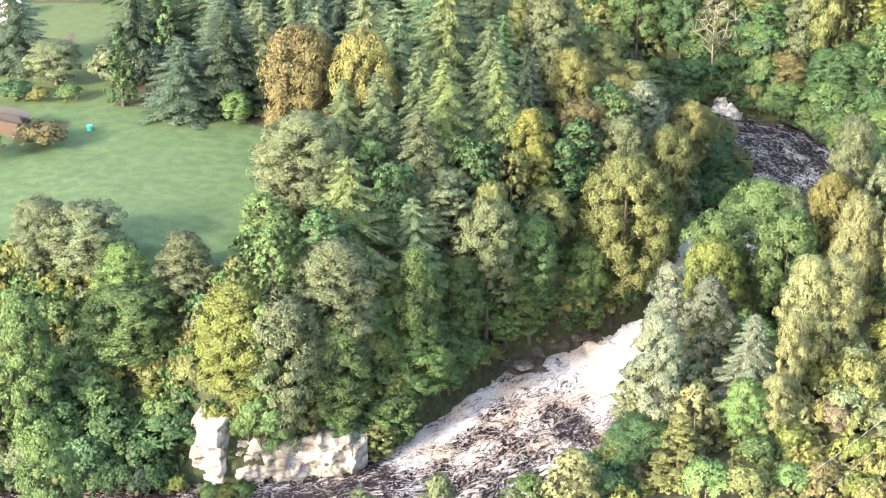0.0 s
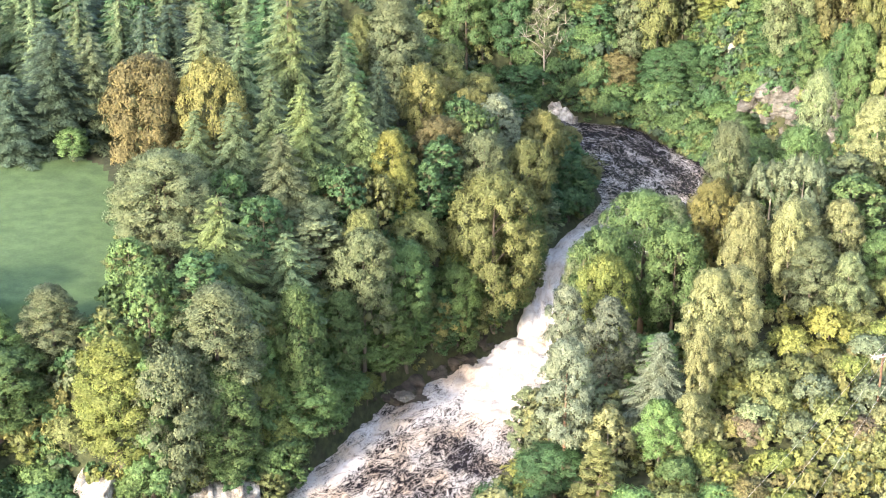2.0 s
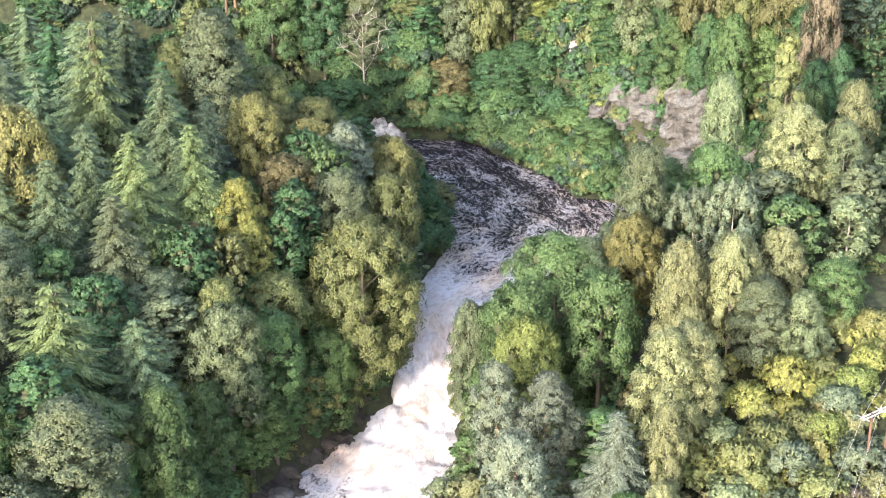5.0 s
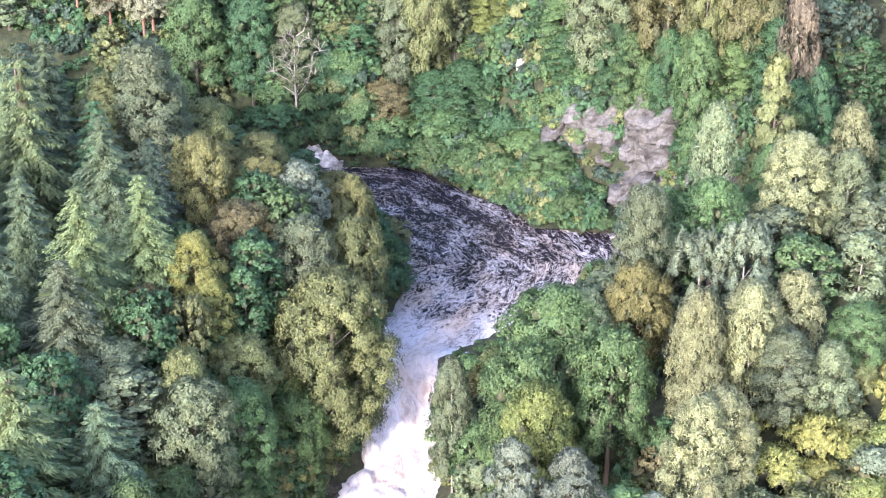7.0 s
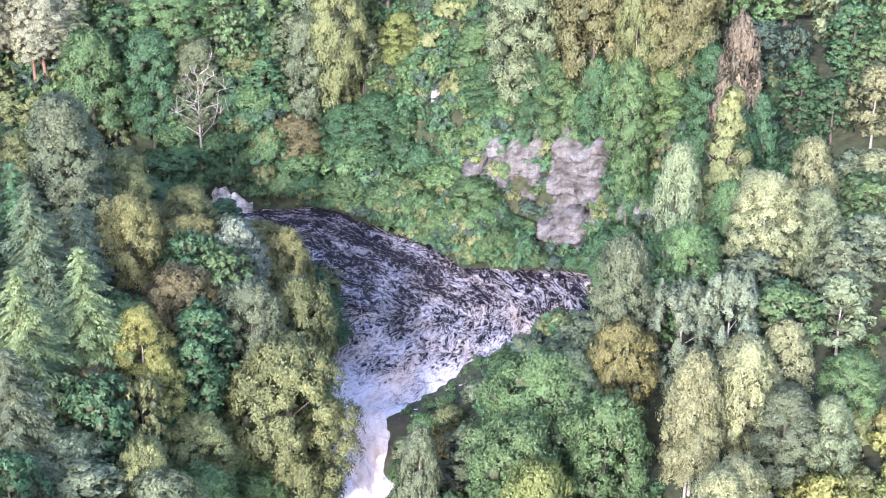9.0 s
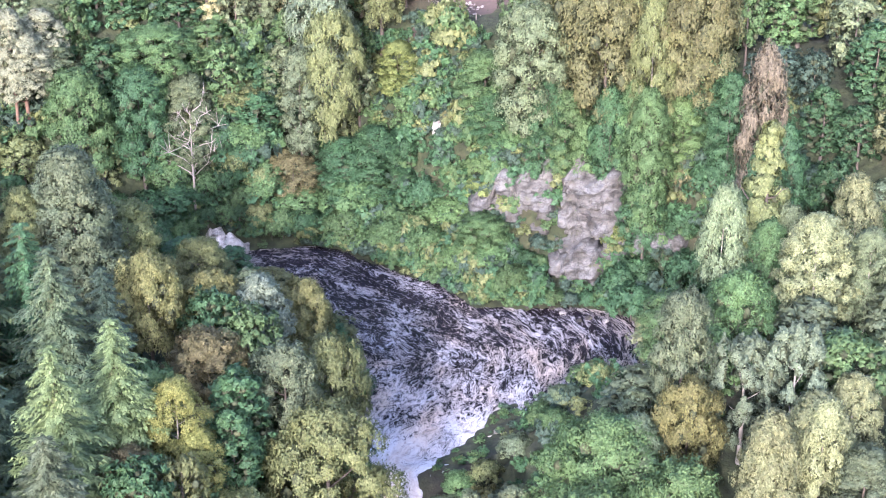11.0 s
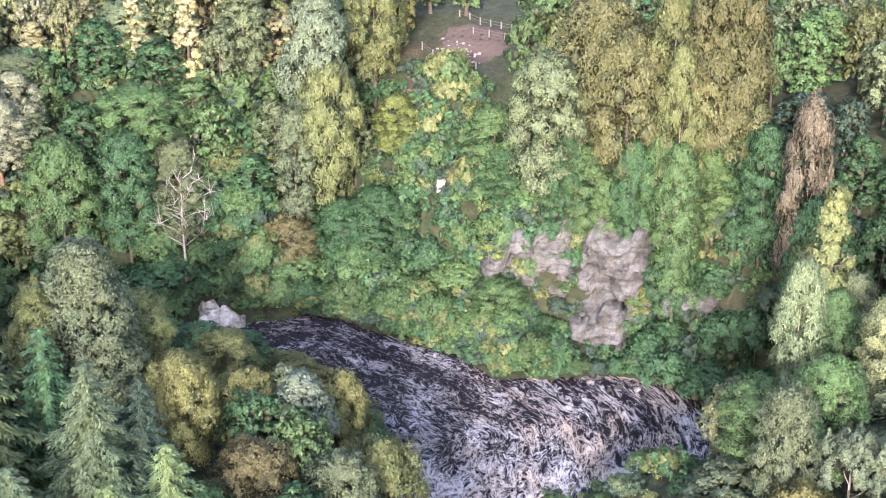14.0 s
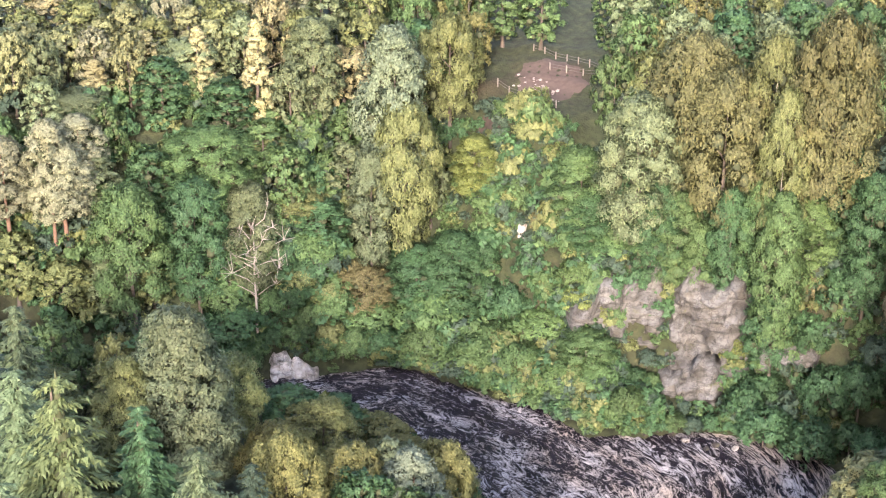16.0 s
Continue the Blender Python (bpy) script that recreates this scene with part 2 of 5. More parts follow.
def river(x, y):
    """Distance outside the water's edge (negative in the river), the side (+1 far and right bank, -1 the wooded point and the fields), the level."""
    best = np.full(x.shape, 1e9)
    core = np.full(x.shape, 1e9)
    side, level = np.ones(x.shape), np.zeros(x.shape)
    for line in (COURSE, SPUR):
        for (ax, ay, aw, _, az), (bx, by, bw, _, bz) in zip(line, line[1:]):
            dx, dy = bx - ax, by - ay
            u = np.clip(((x - ax) * dx + (y - ay) * dy) / (dx * dx + dy * dy), 0, 1)
            far = np.hypot(x - ax - u * dx, y - ay - u * dy)
            d = far - (aw + u * (bw - aw))
            if line is COURSE:
                near = far < core
                core = np.where(near, far, core)
                side = np.where(near, np.sign(dx * (y - ay) - dy * (x - ax)), side)
                level = np.where(near, az + u * (bz - az), level)
            best = np.minimum(best, d)
    return best, side, level


def wobble(x, y, s, k=0.0):
    return (np.sin(x * s + 1.3 + k) * np.cos(y * s * 1.17 - 0.6 + k) + 0.5 * np.sin(x * s * 2.3 - y * s * 1.9 + 2 + k) + 0.25 * np.sin(x * s * 4.7 + y * s * 5.3 + k)) / 1.75


def ground(x, y):
    x, y = np.asarray(x, float), np.asarray(y, float)
    d, side, level = river(x, y)
    d = d + 0.9 * wobble(x, y, 0.31) * smooth(0, 3, np.abs(d))
    west = 11.5 + 1.5 * smooth(-60, -110, x)
    east = 4.5 + 5.5 * smooth(-160, -132, y) + 6 * smooth(-135, -95, y) + 16 * smooth(-100, -25, y) + 3.0 * smooth(0, 60, x)
    reach_w = 13 + 3 * wobble(x, y, 0.05) + 9 * smooth(-32, -8, x) + 24 * smooth(-87, -98, x) * smooth(-95, -118, y)
    reach_e = 30 + 2 * wobble(x, y, 0.07)
    t = np.clip(d / np.where(side > 0, reach_e, reach_w), 0, 1)
    low = level + np.where(side > 0, (east - level) * (0.55 * t + 0.45 * t * t * (3 - 2 * t)), (west - level) * (1 - (1 - t) ** 1.7))
    # the far side: a low bench by the water, then crags, then the upper slope
    bench = np.maximum(1.5, 2.0 + 8.0 * smooth(6, 24, x) - 3.5 * smooth(-36, -48, y))
    crag = level + 2.2 * smooth(0, bench, d) + 16.5 * smooth(bench - 1, bench + 8, d) + 13 * smooth(bench + 6, bench + 24, d)
    far = smooth(-84, -64, y) * (side > 0)
    z = low * (1 - far) + crag * far
    # the near bank of the upper pool lies low
    near = smooth(-100, -88, y) * smooth(-52, -64, y) * smooth(-12, -2, x) * (side > 0)
    z = z + near * (level - z) * (1 - smooth(1, 19, d))
    reach = np.where(side > 0, 34, reach_w)
    z = z + np.clip(d, 0, 12) / 12 * np.where((side < 0) & (x < -70), 0.3, 1.0) * (0.8 * wobble(x, y, 0.16, 2) + 0.3 * wobble(x, y, 0.6, 5))
    # the far hillside goes on rising behind the plateau's edge
    z = z + np.where(side > 0, 0.10 * np.clip(d - reach, 0, 150), 0)
    bed = level - 0.5 - 1.6 * smooth(0, 4, -d)
    # the level shelf with the railed viewpoint
    shelf = smooth(9, 5, np.hypot((x - 42.5) / 1.15, y + 3.5))
    z = z * (1 - shelf) + 28.0 * shelf
    return np.where(d > 0, z, bed)


def height(x, y):
    return float(ground(np.array([x]), np.array([y]))[0])


def in_field(x, y):
    """The pasture and the lawn behind its hedge."""
    edge = np.interp(y, [-135, -120, -105, -75, -55, -46], [-92, -88, -84.5, -86, -90, -101])
    pasture = (x < edge) & (y > -119 + 0.25 * np.abs(x + 95)) & (y < -46) & (x > -200)
    lawn = (x < -119) & (y >= -46) & (y < 22) & (x > -200)
    return pasture | lawn


def mesh_of(name, verts, faces, mats=(), smooth_shade=False, index=None, normals=None):
    verts, faces = np.asarray(verts, np.float32), np.asarray(faces, np.int32)
    me = bpy.data.meshes.new(name)
    n, k = faces.shape
    me.vertices.add(len(verts))
    me.vertices.foreach_set("co", verts.ravel())
    me.loops.add(n * k)
    me.loops.foreach_set("vertex_index", faces.ravel())
    me.polygons.add(n)
    me.polygons.foreach_set("loop_start", np.arange(0, n * k, k, dtype=np.int32))
    for m in mats:
        me.materials.append(m)
    if index is not None:
        me.polygons.foreach_set("material_index", np.asarray(index, np.int32))
    me.update(calc_edges=True)
    if smooth_shade or normals is not None:
        me.shade_smooth()
    if normals is not None:
        me.normals_split_custom_set_from_vertices(np.asarray(normals, np.float32))
    return me


def grid_faces(nu, nv):
    i = np.arange(nu - 1)[:, None] * nv + np.arange(nv - 1)[None]
    return np.stack([i, i + nv, i + nv + 1, i + 1], -1).reshape(-1, 4)


def axis(lo, hi, step, far):
    inner = np.arange(lo, hi + step / 2, step)
    out = np.geomspace(step, far, 26)
    return np.r_[lo - np.cumsum(np.diff(np.r_[0, out]))[::-1], inner, hi + np.cumsum(np.diff(np.r_[0, out]))]


def build_ground():
    gx, gy = axis(-170, 110, 1.0, 2600), axis(-172, 90, 1.0, 2600)
    x, y = (a.ravel() for a in np.meshgrid(gx, gy, indexing="ij"))
    z = ground(np.clip(x, -400, 400), np.clip(y, -400, 400))
    faces = grid_faces(len(gx), len(gy))
    me = mesh_of("ground", np.stack([x, y, z], -1), faces, (FLOOR, FIELD, LAWN), True)
    cx, cy = x[faces].mean(1), y[faces].mean(1)
    me.polygons.foreach_set("material_index", np.where(in_field(cx, cy), np.where(cy > -46, 2, 1), 0).astype(np.int32))
    tagged(new("ground", me), "wooded gorge floor and banks with leaf litter and pasture", "ground", kind="structure")


build_ground()


def fbm(p, s):
    return noise.fractal(Vector(p) * s, 1.0, 2.1, 4, noise_basis="PERLIN_ORIGINAL")


def build_river():
    """The water as one sheet that follows the course, over the fall and into the lower pool."""
    pts = np.array(COURSE, float)
    seg = np.r_[0, np.cumsum(np.hypot(*np.diff(pts[:, :2], axis=0).T))]
    s = np.arange(20, seg[-1] - 10, 0.7)
    def curve(k):
        raw = np.interp(s, seg, pts[:, k])
        ker = np.hanning(11 if k < 4 else 5)
        ker /= ker.sum()
        pad = len(ker) // 2
        return np.convolve(np.pad(raw, pad, mode="edge"), ker, mode="valid")
    cx, cy, hw, we, wz = (curve(k) for k in range(5))
    dx, dy = np.gradient(cx), np.gradient(cy)
    n = np.hypot(dx, dy)
    for _ in range(30):
        dx, dy = (np.convolve(np.pad(a, 3, mode="edge"), np.ones(7) / 7, mode="valid") for a in (dx, dy))
    n = np.hypot(dx, dy)
    ex, ey = -dy / n, dx / n                       # towards the east bank
    v = np.linspace(-1, 1, 64)
    off = np.where(v[None] > 0, v[None] * we[:, None], v[None] * (hw[:, None] + 3.5))
    x, y = cx[:, None] + ex[:, None] * off, cy[:, None] + ey[:, None] * off
    rough = np.interp(s, seg, [0.10, 0.12, 0.16, 0.22, 0.2, 0.22, 0.3, 0.5, 0.9, 1.0, 0.7, 0.35, 0.28, 0.22, 0.2, 0.15, 0.1])
    foam = np.interp(s, seg, [-0.1, -0.06, -0.05, -0.01, 0.04, 0.12, 0.32, 0.70, 0.85, 0.9, 0.55, 0.26, 0.20, 0.08, 0.0, -0.05, -0.05])
    foam = np.repeat(foam[:, None], 64, 1)
    for line, wide, gain in (([(-12, -68), (-20, -84), (-29, -97), (-29, -105)], 9.5, 0.95), ([(-33, -96), (-44, -106), (-53, -115), (-61, -128)], 7.0, 0.42), ([(-42, -118), (-47, -128)], 5.0, 0.2), ([(10, -58), (26, -60)], 9.0, 0.08)):
        near = np.full(x.shape, 1e9)
        for (ax, ay), (bx, by) in zip(line, line[1:]):
            u = np.clip(((x - ax) * (bx - ax) + (y - ay) * (by - ay)) / ((bx - ax) ** 2 + (by - ay) ** 2), 0, 1)
            near = np.minimum(near, np.hypot(x - ax - u * (bx - ax), y - ay - u * (by - ay)))
        foam = np.maximum(foam, gain * smooth(wide, wide * 0.35, near + 1.5 * wobble(x, y, 0.5)))
    foam -= 0.20 * smooth(1.0, 0.4, np.hypot((x + 37.5 + 0.45 * (y + 119)) / 5.0, (y + 119) / 9.0))
    z = np.empty_like(x)
    for i in range(x.shape[0]):
        for j in range(x.shape[1]):
            z[i, j] = wz[i] + rough[i] * (1.1 * fbm((x[i, j], y[i, j], s[i] * 0.1), 0.22) + 0.5 * fbm((x[i, j], y[i, j], 7), 0.8))
    verts = np.stack([x, y, z], -1).reshape(-1, 3)
    faces = grid_faces(*x.shape)
    me = mesh_of("water", verts, faces, (WATER,), True)
    uv = me.uv_layers.new(name="flow")
    co = np.stack([off, np.repeat(s[:, None], 64, 1)], -1).reshape(-1, 2)
    idx = np.empty(len(me.loops), np.int32)
    me.loops.foreach_get("vertex_index", idx)
    uv.data.foreach_set("uv", co[idx].astype(np.float32).ravel())
    at = me.attributes.new("foam", "FLOAT", "POINT")
    at.data.foreach_set("value", foam.astype(np.float32).ravel())
    tagged(new("water", me), "dark peaty river in spate with white foam and falls", "river", kind="structure")


build_river()

# ---- trees: how each kind grows ----
def unit(v):
    return v / (np.linalg.norm(v, axis=-1, keepdims=True) + 1e-9)


def sprays(at, out, size, rng, flat=0.35, long=1.5, hang=0.0):
    """Small leaf sprays, each one pointed blade, at the given places and facing out."""
    n = len(at)
    nrm = unit(out + rng.normal(0, flat, (n, 3)))
    ref = rng.normal(0, 1, (n, 3)) + np.array([0, 0, -4.0 * hang])
    u = unit(np.cross(nrm, np.cross(ref, nrm)))
    w = np.cross(nrm, u)
    s = size * rng.uniform(0.65, 1.35, (n, 1))
    a, b = u * s * long * 0.5, w * s * 0.5
    verts = np.stack([at - a * 0.8 + b, at - a * 0.8 - b, at + a * 1.2], 1).reshape(-1, 3)
    return verts, np.arange(3 * n).reshape(-1, 3)


def ball(c, r, rng, squash=1.0):
    """A lumpy low core that stands for the twigs within a bough, coloured dark for the shade there."""
    bm = bmesh.new()
    bmesh.ops.create_icosphere(bm, subdivisions=1, radius=1.0)
    v = np.array([q.co[:] for q in bm.verts]) * rng.uniform(0.75, 1.05, (len(bm.verts), 1))
    f = np.array([[q.index for q in g.verts] for g in bm.faces])
    bm.free()
    return np.asarray(c) + v * np.array([r, r, r * squash]), f, unit(v)


def gather(pieces):
    vs, fs, ms, k = [], [], [], 0
    for v, f, m, *_ in pieces:
        vs.append(v), fs.append(f + k), ms.append(np.full(len(f), m, np.int32))
        k += len(v)
    return np.concatenate(vs), np.concatenate(fs), np.concatenate(ms)


def tube(pts, radii, sides=7):
    pts = np.asarray(pts, float)
    d = np.gradient(pts, axis=0)
    d /= np.linalg.norm(d, axis=1, keepdims=True) + 1e-9
    ref = np.where(np.abs(d[:, :1]) > 0.9, [[0, 1.0, 0]], [[1.0, 0, 0]])
    u = np.cross(d, ref)
    u /= np.linalg.norm(u, axis=1, keepdims=True)
    w = np.cross(d, u)
    a = np.linspace(0, 2 * math.pi, sides, endpoint=False)
    ring = pts[:, None] + np.asarray(radii)[:, None, None] * (np.cos(a)[None, :, None] * u[:, None] + np.sin(a)[None, :, None] * w[:, None])
    f = []
    for i in range(len(pts) - 1):
        for j in range(sides):
            p, q = i * sides + j, i * sides + (j + 1) % sides
            f += [(p, q, q + sides), (p, q + sides, p + sides)]
    return ring.reshape(-1, 3), np.array(f)


def trunk_mesh(name, h, r, rng, limbs=6, fork=0.35, lean=0.03, spread=0.5):
    """A tapered, slightly crooked trunk with limbs, for a tree 1 high in z times h."""
    zs = np.linspace(-0.8, h, 9)
    x = np.cumsum(rng.normal(0, lean * h / 9, 9)) * (zs > 0.5)
    y = np.cumsum(rng.normal(0, lean * h / 9, 9)) * (zs > 0.5)
    axis_ = np.stack([x, y, zs], -1)
    rad = r * np.clip(1.12 - 0.95 * np.clip(zs, 0, h) / h, 0.08, 2)
    rad[0] *= 1.5
    pieces = [(*tube(axis_, rad, 8), 0)]
    for k in range(limbs):
        t = fork + (0.92 - fork) * k / max(1, limbs - 1)
        base = np.array([np.interp(t * h, zs, x), np.interp(t * h, zs, y), t * h])
        a, ln = k * 2.4 + rng.uniform(-0.5, 0.5), h * spread * (1 - 0.55 * t) * rng.uniform(0.7, 1.1)
        way = np.array([math.cos(a), math.sin(a), rng.uniform(0.35, 0.9)])
        p = [base + way * ln * q + np.array([0, 0, 0.12 * ln * q * q]) + rng.normal(0, 0.03 * ln, 3) * (q > 0) for q in (0, 0.35, 0.7, 1.0)]
        pieces.append((*tube(p, r * (0.55 - 0.4 * t) * np.array([1, 0.75, 0.5, 0.2]), 6), 0))
    v, f, _ = gather(pieces)
    return mesh_of(name, v, f, (), True)


def crown_mesh(name, R, H, rng, q=1.0, lobes=24, lobe=0.38, clumps=15, leaves=9, size=0.42, shape="dome", stretch=1.0, hang=0.0, long=1.5, puff=0.6, foot=0.22, flat=0.42, grow=1.0):
    """A crown of boughs: each bough a cluster of leaf clumps on a core of twigs, dark to paint in shade. R: radius, H:
    height of the tree; foot: where the crown begins.
    """
    pieces = []
    R, H, lobes, lobe = R * grow, H * grow, round(lobes * grow ** 1.4), lobe / grow ** 0.7
    lo = foot * H
    clumps, leaves, size = round(clumps * q ** 0.5), round(6.0 * leaves * q ** 0.5), 0.44 * size / q ** 0.40
    for k in range(lobes):
        t = (k + 0.5) / lobes
        a = k * 2.39996 + rng.uniform(-0.4, 0.4)
        if shape == "dome":
            zz, rr = lo + (H - lo) * (t ** 0.8) , math.sqrt(max(0.0, 1 - (1.9 * t - 0.82) ** 2)) if t > 0.12 else 0.75
        elif shape == "egg":
            zz, rr = lo + (H - lo) * t, math.sin(math.pi * min(0.97, 0.16 + 0.82 * t)) ** 0.8
        elif shape == "spire":
            zz, rr = lo + (H - lo) * t, (1 - t) ** 0.75 * 0.95 + 0.05
        else:
            zz, rr = lo + (H - lo) * (0.35 + 0.6 * t), 0.95 * math.sqrt(1 - t * t)
        lr = R * lobe * rng.uniform(0.7, 1.2) * (1.0 if shape != "spire" else 0.5 + 0.5 * (1 - t))
        off = max(0.0, R * rr - lr * 0.75) * rng.uniform(0.72, 1.05)
        c = np.array([math.cos(a) * off, math.sin(a) * off, min(zz, H - lr * 0.8 * stretch)])
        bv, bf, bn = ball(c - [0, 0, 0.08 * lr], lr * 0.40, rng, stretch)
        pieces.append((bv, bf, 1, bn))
        d = rng.normal(0, 1, (clumps, 3))
        d[:, 2] = np.abs(d[:, 2]) * 0.9 + 0.05 * rng.normal(0, 1, clumps) - 0.25
        out = np.array([math.cos(a) * 0.45, math.sin(a) * 0.45, 0.25]) * (1 if off > 0 else 0)
        d = d / np.linalg.norm(d, axis=1, keepdims=True) + out
        d /= np.linalg.norm(d, axis=1, keepdims=True)
        cc = c + d * lr * np.array([1, 1, stretch]) * rng.uniform(0.78, 1.08, (clumps, 1))
        pr = puff * lr * rng.uniform(0.6, 1.1, (clumps, 1))
        e = rng.normal(0, 1, (clumps, leaves, 3)) + d[:, None] * 0.9 + np.array([0, 0, 0.35])
        e /= np.linalg.norm(e, axis=2, keepdims=True)
        pos = cc[:, None] + e * pr[:, None] * rng.uniform(0.5, 1.08, (clumps, leaves, 1)) * np.array([1, 1, 0.75 + 0.5 * (stretch - 1)])
        if stretch > 1.8:
            rel = np.clip((pos[..., 2:] - c[2]) / (lr * stretch), -1, 1.2)
            pos[..., :2] = c[:2] + (pos[..., :2] - c[:2]) * (0.95 - 0.55 * rel)
        if hang:
            pos[..., 2] -= np.abs(rng.normal(0, 1, (clumps, leaves))) * hang * lr * 0.55
        soft = unit(e * 0.55 + d[:, None] * 0.5 + out * 0.3 + rng.normal(0, 0.30, e.shape)).reshape(-1, 3)
        pieces.append((*sprays(pos.reshape(-1, 3), (e * 0.8 + d[:, None] * 0.5).reshape(-1, 3), size, rng, flat, long, hang), 0, np.repeat(soft, 3, 0)))
    v, f, m = gather(pieces)
    return mesh_of(name, v, f, (LEAF["green"], TWIG_SHADE), index=m, normals=np.concatenate([p[3] for p in pieces]))


def conifer_mesh(name, R, H, rng, q=1.0, levels=17, arms=8, size=0.5, droop=0.35, foot=0.08, steps=9, power=0.9, wide=0.2):
    """A spire of whorled boughs that sweep out and down, each a feathered frond of needle sprays with gaps between the boughs."""
    pieces = []
    levels, arms, steps, size = round(levels * q ** 0.3), round(arms * q ** 0.35), round(steps * q ** 0.35), size / q ** 0.4
    for k in range(levels):
        t = k / levels
        z = foot * H + (H * (1 - foot) - 0.3) * t ** 0.95
        L = R * (1 - t) ** power * rng.uniform(0.85, 1.12) + 0.2
        na = max(5, int(arms * (1 - 0.35 * t)))
        for j in range(na):
            a = k * 1.27 + j * 2 * math.pi / na + rng.uniform(-0.28, 0.28)
            ln = L * rng.uniform(0.72, 1.15)
            st = max(3, int(steps * (0.35 + 0.65 * (1 - t))))
            p = (np.arange(st) + rng.uniform(0.4, 0.7)) / st
            way = np.array([math.cos(a), math.sin(a), 0])
            acr = np.array([-math.sin(a), math.cos(a), 0])
            lift = rng.uniform(-0.25, 0.15)
            zz = z + ln * ((0.12 + lift) * p - droop * p ** 1.5 + 0.12 * np.maximum(0, p - 0.75))
            mid = way * (ln * p)[:, None] + np.stack([0 * p, 0 * p, zz], -1)
            half = wide * ln * (0.55 + 1.0 * p - 1.25 * p * p)[:, None]
            for sgn in (-1.0, -0.66, -0.33, 0.0, 0.33, 0.66, 1.0):
                at = mid + sgn * (acr * half) - np.array([0, 0, 0.75]) * abs(sgn) * half + rng.normal(0, 0.07, mid.shape)
                w = way * 0.8 + sgn * acr * 0.9 + np.array([0, 0, -0.55])
                u = w / np.linalg.norm(w) + rng.normal(0, 0.15, mid.shape)
                s = size * rng.uniform(0.7, 1.3, (st, 1)) * (0.55 + 0.5 * (1 - t))
                nn = np.array([0, 0, 1.0]) + way * 0.5 + sgn * acr * 0.55 + rng.normal(0, 0.28, mid.shape)
                side = np.cross(nn, u)
                side /= np.linalg.norm(side, axis=1, keepdims=True)
                v = np.stack([at - u * s * 0.5 + side * s * 0.34, at - u * s * 0.5 - side * s * 0.34, at + u * s * 0.9], 1).reshape(-1, 3)
                flip = np.sum(np.cross(v[1::3] - v[0::3], v[2::3] - v[0::3]) * nn, 1) < 0
                tri = np.arange(3 * st).reshape(-1, 3)
                tri[flip] = tri[flip][:, ::-1]
                soft = unit(np.array([0, 0, 0.75]) + way * (0.35 + 0.5 * p)[:, None] + sgn * acr * 0.35 + rng.normal(0, 0.26, mid.shape))
                pieces.append((v, tri, 0, np.repeat(soft, 3, 0)))
    # dark inner column, painting shade into the gaps between boughs
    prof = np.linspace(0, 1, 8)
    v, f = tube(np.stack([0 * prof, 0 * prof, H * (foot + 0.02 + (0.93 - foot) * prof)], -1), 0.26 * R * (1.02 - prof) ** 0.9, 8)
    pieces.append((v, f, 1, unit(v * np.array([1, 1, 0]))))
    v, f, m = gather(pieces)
    return mesh_of(name, v, f, (LEAF["spruce"], TWIG_SHADE), index=m, normals=np.concatenate([q[3] for q in pieces]))


# name, words, bark, nominal radius and height, crown maker, trunk radius; three forms of each kind
KINDS = {}


def shrink(me, k):
    me.transform(Matrix.Scale(k, 4))
    return me


def kind(key, name, words, category, bark, R, H, make, trunk, forms=3, limbs=6, fork=0.35, thin=0, spread=0.3, big=0):
    rng = np.random.default_rng(sum(map(ord, key)))
    crowns = [make(key + "_crown", R, H, rng) for _ in range(forms)]
    trunks = [trunk_mesh(key + "_trunk", H * 0.9, trunk, rng, limbs, fork, spread=spread if limbs > 2 else 0.06) for _ in range(2)]
    for t in trunks:
        t.materials.append(bark)
    KINDS[key] = (name, words, category, R, H, crowns, trunks)
    if big:
        KINDS["big " + key] = (name, words, category, R, H, [shrink(make(key + "_crown", R, H, rng, 1.0, big), 1 / big) for _ in range(2)], trunks)
    if thin:
        KINDS["deep " + key] = (name, words, category, R, H, [make(key + "_crown", R, H, rng, thin) for _ in range(2)], trunks)


kind("broad", "broadleaf_tree", "round-crowned tree", "tree", BARK, 5.0, 15.0,
     lambda n, R, H, g, q=1.0, w=1.0: crown_mesh(n, R, H, g, q, 30, 0.37, 15, 10, 0.42, "dome", foot=0.14, grow=w), 0.32, thin=0.15, big=1.45)
kind("tall", "tall_broadleaf_tree", "tall leafy tree", "tree", BARK, 4.0, 18.0,
     lambda n, R, H, g, q=1.0, w=1.0: crown_mesh(n, R, H, g, q, 38, 0.42, 13, 10, 0.42, "egg", foot=0.10, grow=w), 0.30, thin=0.15, spread=0.18, big=1.4)
kind("beech", "beech_tree", "beech with drooping boughs", "tree", BARK, 5.0, 15.0,
     lambda n, R, H, g, q=1.0, w=1.0: crown_mesh(n, R, H, g, q, 34, 0.34, 14, 10, 0.42, "dome", 1.1, 0.35, 1.7, 0.6, 0.15, grow=w), 0.35, thin=0.15, big=1.45)
kind("birch", "birch_tree", "birch with hanging twigs", "tree", BARK_PALE, 2.8, 14.0,
     lambda n, R, H, g, q=1.0, w=1.0: crown_mesh(n, R, H, g, q, 28, 0.38, 12, 9, 0.33, "egg", 1.5, 0.6, 2.0, 0.65, 0.18, grow=w), 0.13, thin=0.2, spread=0.13, big=1.4)
